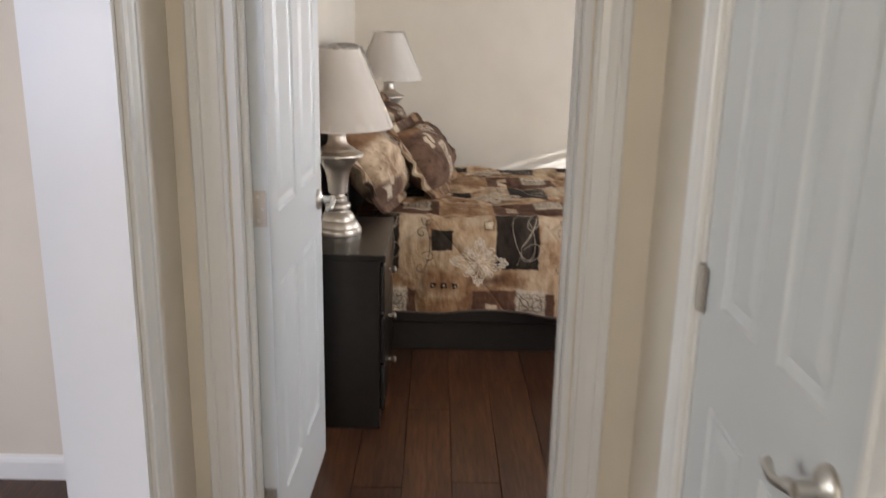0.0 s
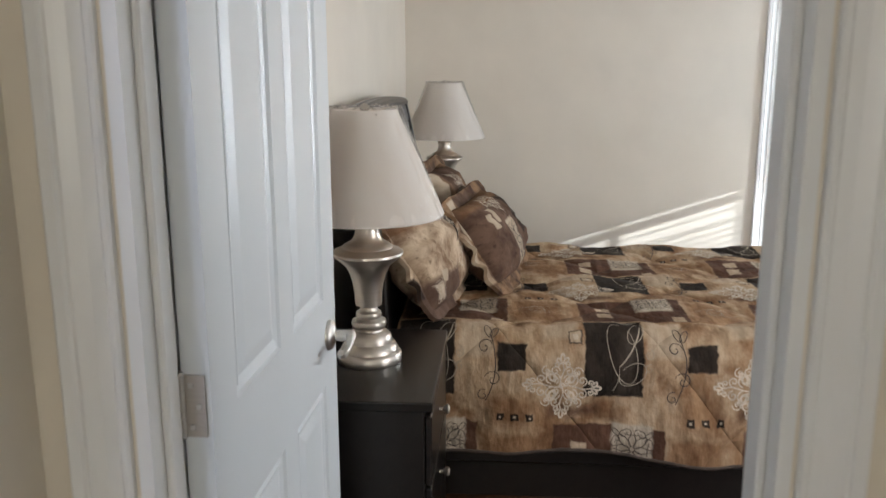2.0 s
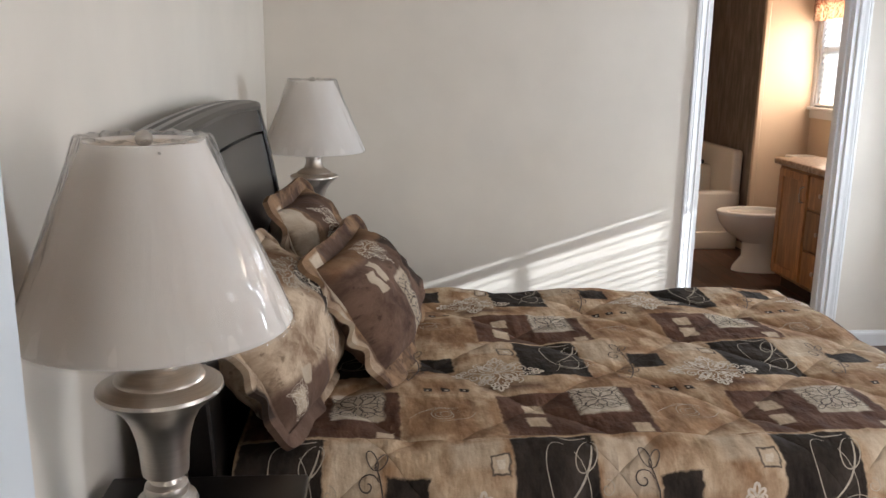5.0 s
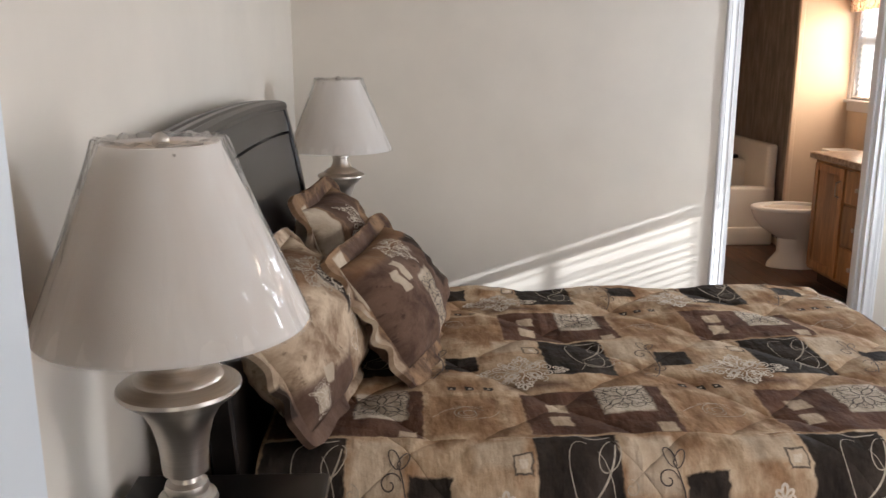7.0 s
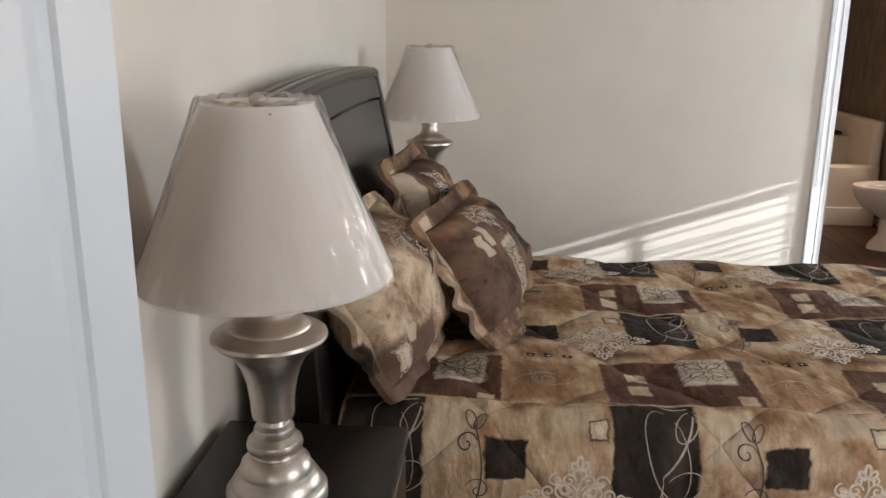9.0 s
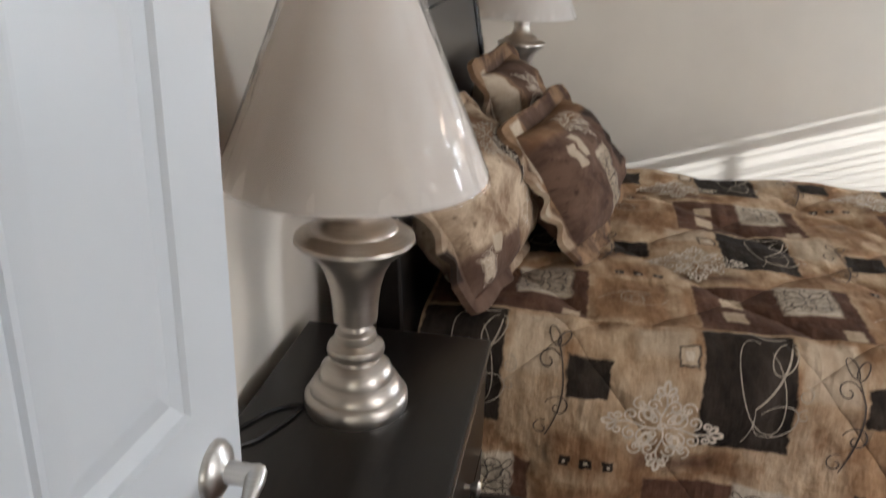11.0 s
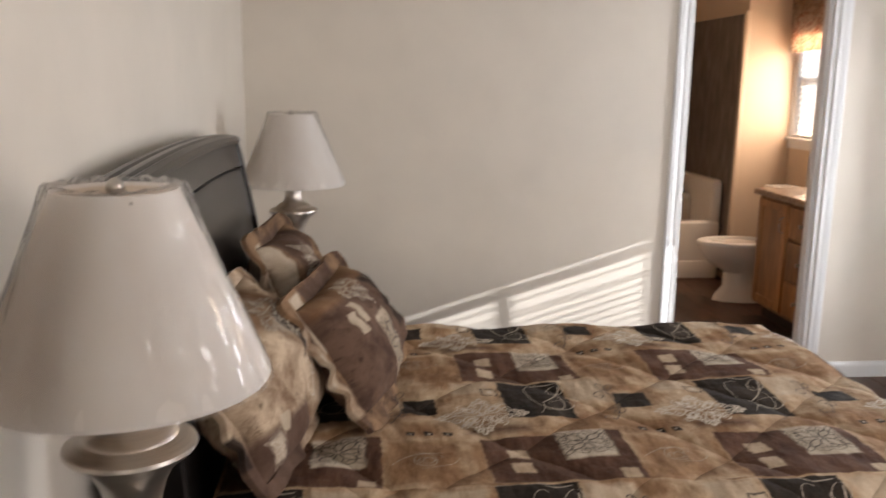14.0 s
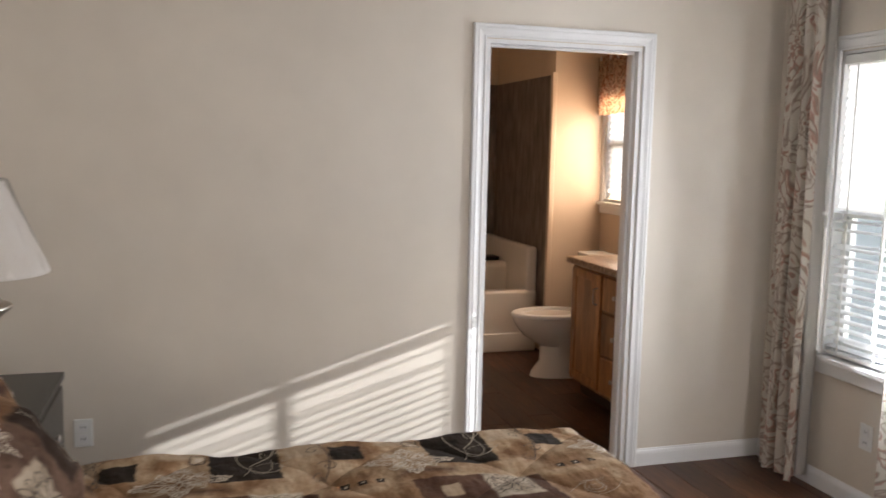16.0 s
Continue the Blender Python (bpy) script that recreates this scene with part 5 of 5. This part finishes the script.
part("toe_kick", boxed(VX + 0.075, XB, VY0, VY1 - 0.01, 0.0, 0.10), "floor_gap", van)
part("face_frame", boxed(VX, VX + 0.021, VY0, VY1, 0.10, 0.835, 0.002), "oak", van)


def cabinet_front(name, y0, y1, z0, z1, parent, pull):
    o = new(name)
    o.parent = parent
    fr = bmesh.new()
    s = 0.05
    x0, x1 = VX - 0.019, VX
    if z1 - z0 > 0.3:
        for a, c, e, f in ((y0, y0 + s, z0, z1), (y1 - s, y1, z0, z1), (y0 + s, y1 - s, z0, z0 + s), (y0 + s, y1 - s, z1 - s, z1)):
            box(fr, x0, x1, a, c, e, f, 0.002)
        part("panel", boxed(x0 + 0.008, x1 - 0.002, y0 + s - 0.004, y1 - s + 0.004, z0 + s - 0.004, z1 - s + 0.004), "oak", o)
    else:
        box(fr, x0, x1, y0, y1, z0, z1, 0.005)
    part("frame", fr, "oak", o)
    if pull == "bar":
        yy = y0 + 0.035
        zz = z1 - 0.13
        part("handle", tube([(x0, yy, zz - 0.05), (x0 - 0.024, yy, zz - 0.042), (x0 - 0.028, yy, zz), (x0 - 0.024, yy, zz + 0.042), (x0, yy, zz + 0.05)], 0.005, 8), "steel", o, smooth=True)
    else:
        kn = lathe([(0, 0), (0.006, 0), (0.005, 0.010), (0.014, 0.018), (0.014, 0.024), (0, 0.029)], 16)
        bmesh.ops.transform(kn, verts=kn.verts, matrix=Matrix.Translation((x0, (y0 + y1) / 2, (z0 + z1) / 2)) @ Matrix.Rotation(radians(-90), 4, "Y"))
        part("knob", kn, "steel", o, smooth=True)


cabinet_front("door", 0.625, 1.005, 0.125, 0.815, van, "bar")
for z0, z1 in ((0.125, 0.34), (0.355, 0.60), (0.615, 0.815)):
    cabinet_front("drawer", 0.235, 0.60, z0, z1, van, "knob")
top = thing("countertop", "brown granite-look vanity countertop with a white basin", "countertop")
part("slab", boxed(VX - 0.045, XB, VY0 - 0.018, VY1 + 0.02, 0.836, 0.878, 0.012, 3), "laminate", top, smooth=True)
part("backsplash", boxed(XB - 0.02, XB, VY0, VY1 + 0.02, 0.879, 0.975, 0.004), "laminate", top)
bas = lathe([(0.235, 0.0), (0.245, 0.004), (0.247, 0.014), (0.235, 0.020), (0.220, 0.017), (0.205, 0.006), (0.19, -0.010)], 44)
bmesh.ops.transform(bas, verts=bas.verts, matrix=Matrix.Translation((3.53, 0.56, 0.877)) @ Matrix.Diagonal((0.86, 1.0, 1.0, 1.0)))
bowl = lathe([(0.20, 0.012), (0.17, 0.003), (0.10, 0.0025), (0.0, 0.002)], 44)
bmesh.ops.transform(bowl, verts=bowl.verts, matrix=Matrix.Translation((3.53, 0.56, 0.877)) @ Matrix.Diagonal((0.86, 1.0, 1.0, 1.0)))
part("basin", bas, "porcelain", top, smooth=True)
part("bowl", bowl, "porcelain", top, smooth=True)

toilet = thing("toilet", "white porcelain toilet with its seat down, beside the vanity", "toilet", pose(3.055, 1.44, 0) @ Matrix.Diagonal((1.0, 1.0, 1.06, 1.0)))


def egg(bm, rings):
    """Stacked oval rings (centre x, half length, half width, z, blunt)."""
    n, prev = 40, None
    out = []
    for cx, a, b_, z in rings:
        ring = []
        for i in range(n):
            t = 2 * math.pi * i / n
            k = 1.0 if math.cos(t) < 0 else 0.82
            ring.append(bm.verts.new((cx + a * k * math.cos(t), b_ * math.sin(t), z)))
        if prev:
            for i in range(n):
                bm.faces.new((prev[i], prev[(i + 1) % n], ring[(i + 1) % n], ring[i]))
        prev = ring
        out.append(ring)
    return out


bm = bmesh.new()
r = egg(bm, [(0.30, 0.24, 0.115, 0.0), (0.30, 0.235, 0.11, 0.03), (0.30, 0.175, 0.088, 0.10), (0.29, 0.165, 0.090, 0.20), (0.24, 0.235, 0.14, 0.27), (0.225, 0.275, 0.172, 0.33), (0.22, 0.29, 0.184, 0.375), (0.22, 0.292, 0.186, 0.395)])
bm.faces.new(r[-1])
part("bowl", bm, "porcelain", toilet, smooth=True)
bm = bmesh.new()
a = egg(bm, [(0.22, 0.300, 0.190, 0.397), (0.22, 0.302, 0.192, 0.408), (0.22, 0.296, 0.187, 0.418), (0.22, 0.235, 0.13, 0.418), (0.22, 0.225, 0.122, 0.400)])
part("seat", bm, "vinyl", toilet, smooth=True)
bm = bmesh.new()
a = egg(bm, [(0.22, 0.222, 0.120, 0.4035), (0.22, 0.12, 0.06, 0.4025)])
bm.faces.new(a[-1])
part("water_shadow", bm, "porcelain", toilet, smooth=True)
part("tank", boxed(0.50, 0.68, -0.21, 0.21, 0.40, 0.74, 0.03, 3), "porcelain", toilet, smooth=True)
part("tank_lid", boxed(0.485, 0.69, -0.225, 0.225, 0.741, 0.78, 0.012, 3), "porcelain", toilet, smooth=True)
part("foot", boxed(0.38, 0.66, -0.085, 0.085, 0.0, 0.40, 0.04, 3), "porcelain", toilet, smooth=True)

tub = thing("bathtub", "white moulded bathtub with a high end wall", "bathtub")
TX0, TX1, TY0, TY1 = 1.62, 3.44, 2.13, 3.19
part("apron", boxed(TX0, TX1, TY0, TY0 + 0.10, 0.0, 0.47, 0.03, 4), "acrylic", tub, smooth=True)
part("skirt_step", boxed(TX0, TX1 - 0.01, TY0 - 0.02, TY0 + 0.05, 0.0, 0.145, 0.012, 3), "acrylic", tub, smooth=True)
part("basin_floor", boxed(TX0, TX1, TY0 + 0.09, TY1, 0.0, 0.12), "acrylic", tub)
part("back_ledge", boxed(TX0, TX1, TY1 - 0.14, TY1, 0.12, 0.62, 0.04, 4), "acrylic", tub, smooth=True)
part("end_wall", boxed(TX1 - 0.085, TX1, TY0 + 0.012, TY1, 0.12, 0.80, 0.03, 4), "acrylic", tub, smooth=True)
part("corner_ledge", boxed(TX1 - 0.40, TX1 - 0.05, TY0 + 0.45, TY1 - 0.1, 0.12, 0.63, 0.05, 4), "acrylic", tub, smooth=True)
part("soap_tray", boxed(TX1 - 0.36, TX1 - 0.12, TY0 + 0.52, TY0 + 0.66, 0.631, 0.665, 0.012, 2), "black", tub, "dark soap tray", True)
sur = thing("shower_surround", "dark slate-brown streaked shower wall panels above the tub", "shower surround", kind="structure")
part("side_panel", boxed(3.452, 3.469, 2.03, 3.19, 0.06, 2.08, 0.004), "panel", sur)
part("back_panel", boxed(1.62, 3.452, 3.182, 3.198, 0.60, 2.08, 0.004), "panel", sur)
part("edge_trim", boxed(3.445, 3.485, 1.990, 2.03, 0.0, 2.10, 0.006), "bath_wall", sur)

# ---- outside the windows ----
house = thing("neighbour_house", "pale sided single-storey house across the yard", "house")
bm = boxed(28.0, 36.0, -6.0, 14.0, -0.75, 1.45)
part("wall", bm, "siding", house)
bm = bmesh.new()
vs = [bm.verts.new(p) for p in ((27.6, -6.3, 1.4), (36.4, -6.3, 1.4), (32.0, -6.3, 2.4), (27.6, 14.3, 1.4), (36.4, 14.3, 1.4), (32.0, 14.3, 2.4))]
for f in ((0, 1, 2), (3, 5, 4), (0, 2, 5, 3), (1, 4, 5, 2), (0, 3, 4, 1)):
    bm.faces.new([vs[i] for i in f])
part("roof", bm, "roof", house)

# ---- floor boards (last: many pieces) ----
def planks(floor_ob, x0, x1, y0, y1, holes=()):
    w, gap = 0.165, 0.0022
    lengths = (1.22, 0.92, 1.07)
    meshes = {}
    rnd = random.Random(8)
    x = x0
    count = 0
    while x < x1 - 0.01:
        y = y0 - rnd.uniform(0.0, 1.1)
        wx = min(w, x1 - x)
        while y < y1:
            ln = rnd.choice(lengths)
            a, c = max(y, y0), min(y + ln, y1)
            if c - a > 0.03:
                key = (round(wx, 3), round(c - a, 3))
                if key not in meshes:
                    bm = boxed(0, wx - gap, 0, c - a - gap, -0.008, 0.0, 0.0012)
                    bmesh.ops.recalc_face_normals(bm, faces=bm.faces)
                    me = bpy.data.meshes.new("plank")
                    bm.to_mesh(me)
                    bm.free()
                    me.materials.append(M["floor"])
                    meshes[key] = me
                o = new("plank", meshes[key])
                o.location = (x, a, 0)
                o.parent = floor_ob
                count += 1
            y += ln
        x += w
    return count


split = 0.165 * 7
planks(floor, 0.0, split, -6.2, YB + 0.05)
planks(floor, split, XR, YH, YB + 0.05)
planks(floor, 1.62, XB, YB + 0.05, 2.14)
rest = bmesh.new()
for i in range(14):
    box(rest, -2.2 + 0.165 * i, -2.2 + 0.165 * (i + 1) - 0.002, -6.2, -3.8, -0.008, 0.0)
tagged(mesh_object("plank_rest", rest, "floor", floor), kind="stuff")
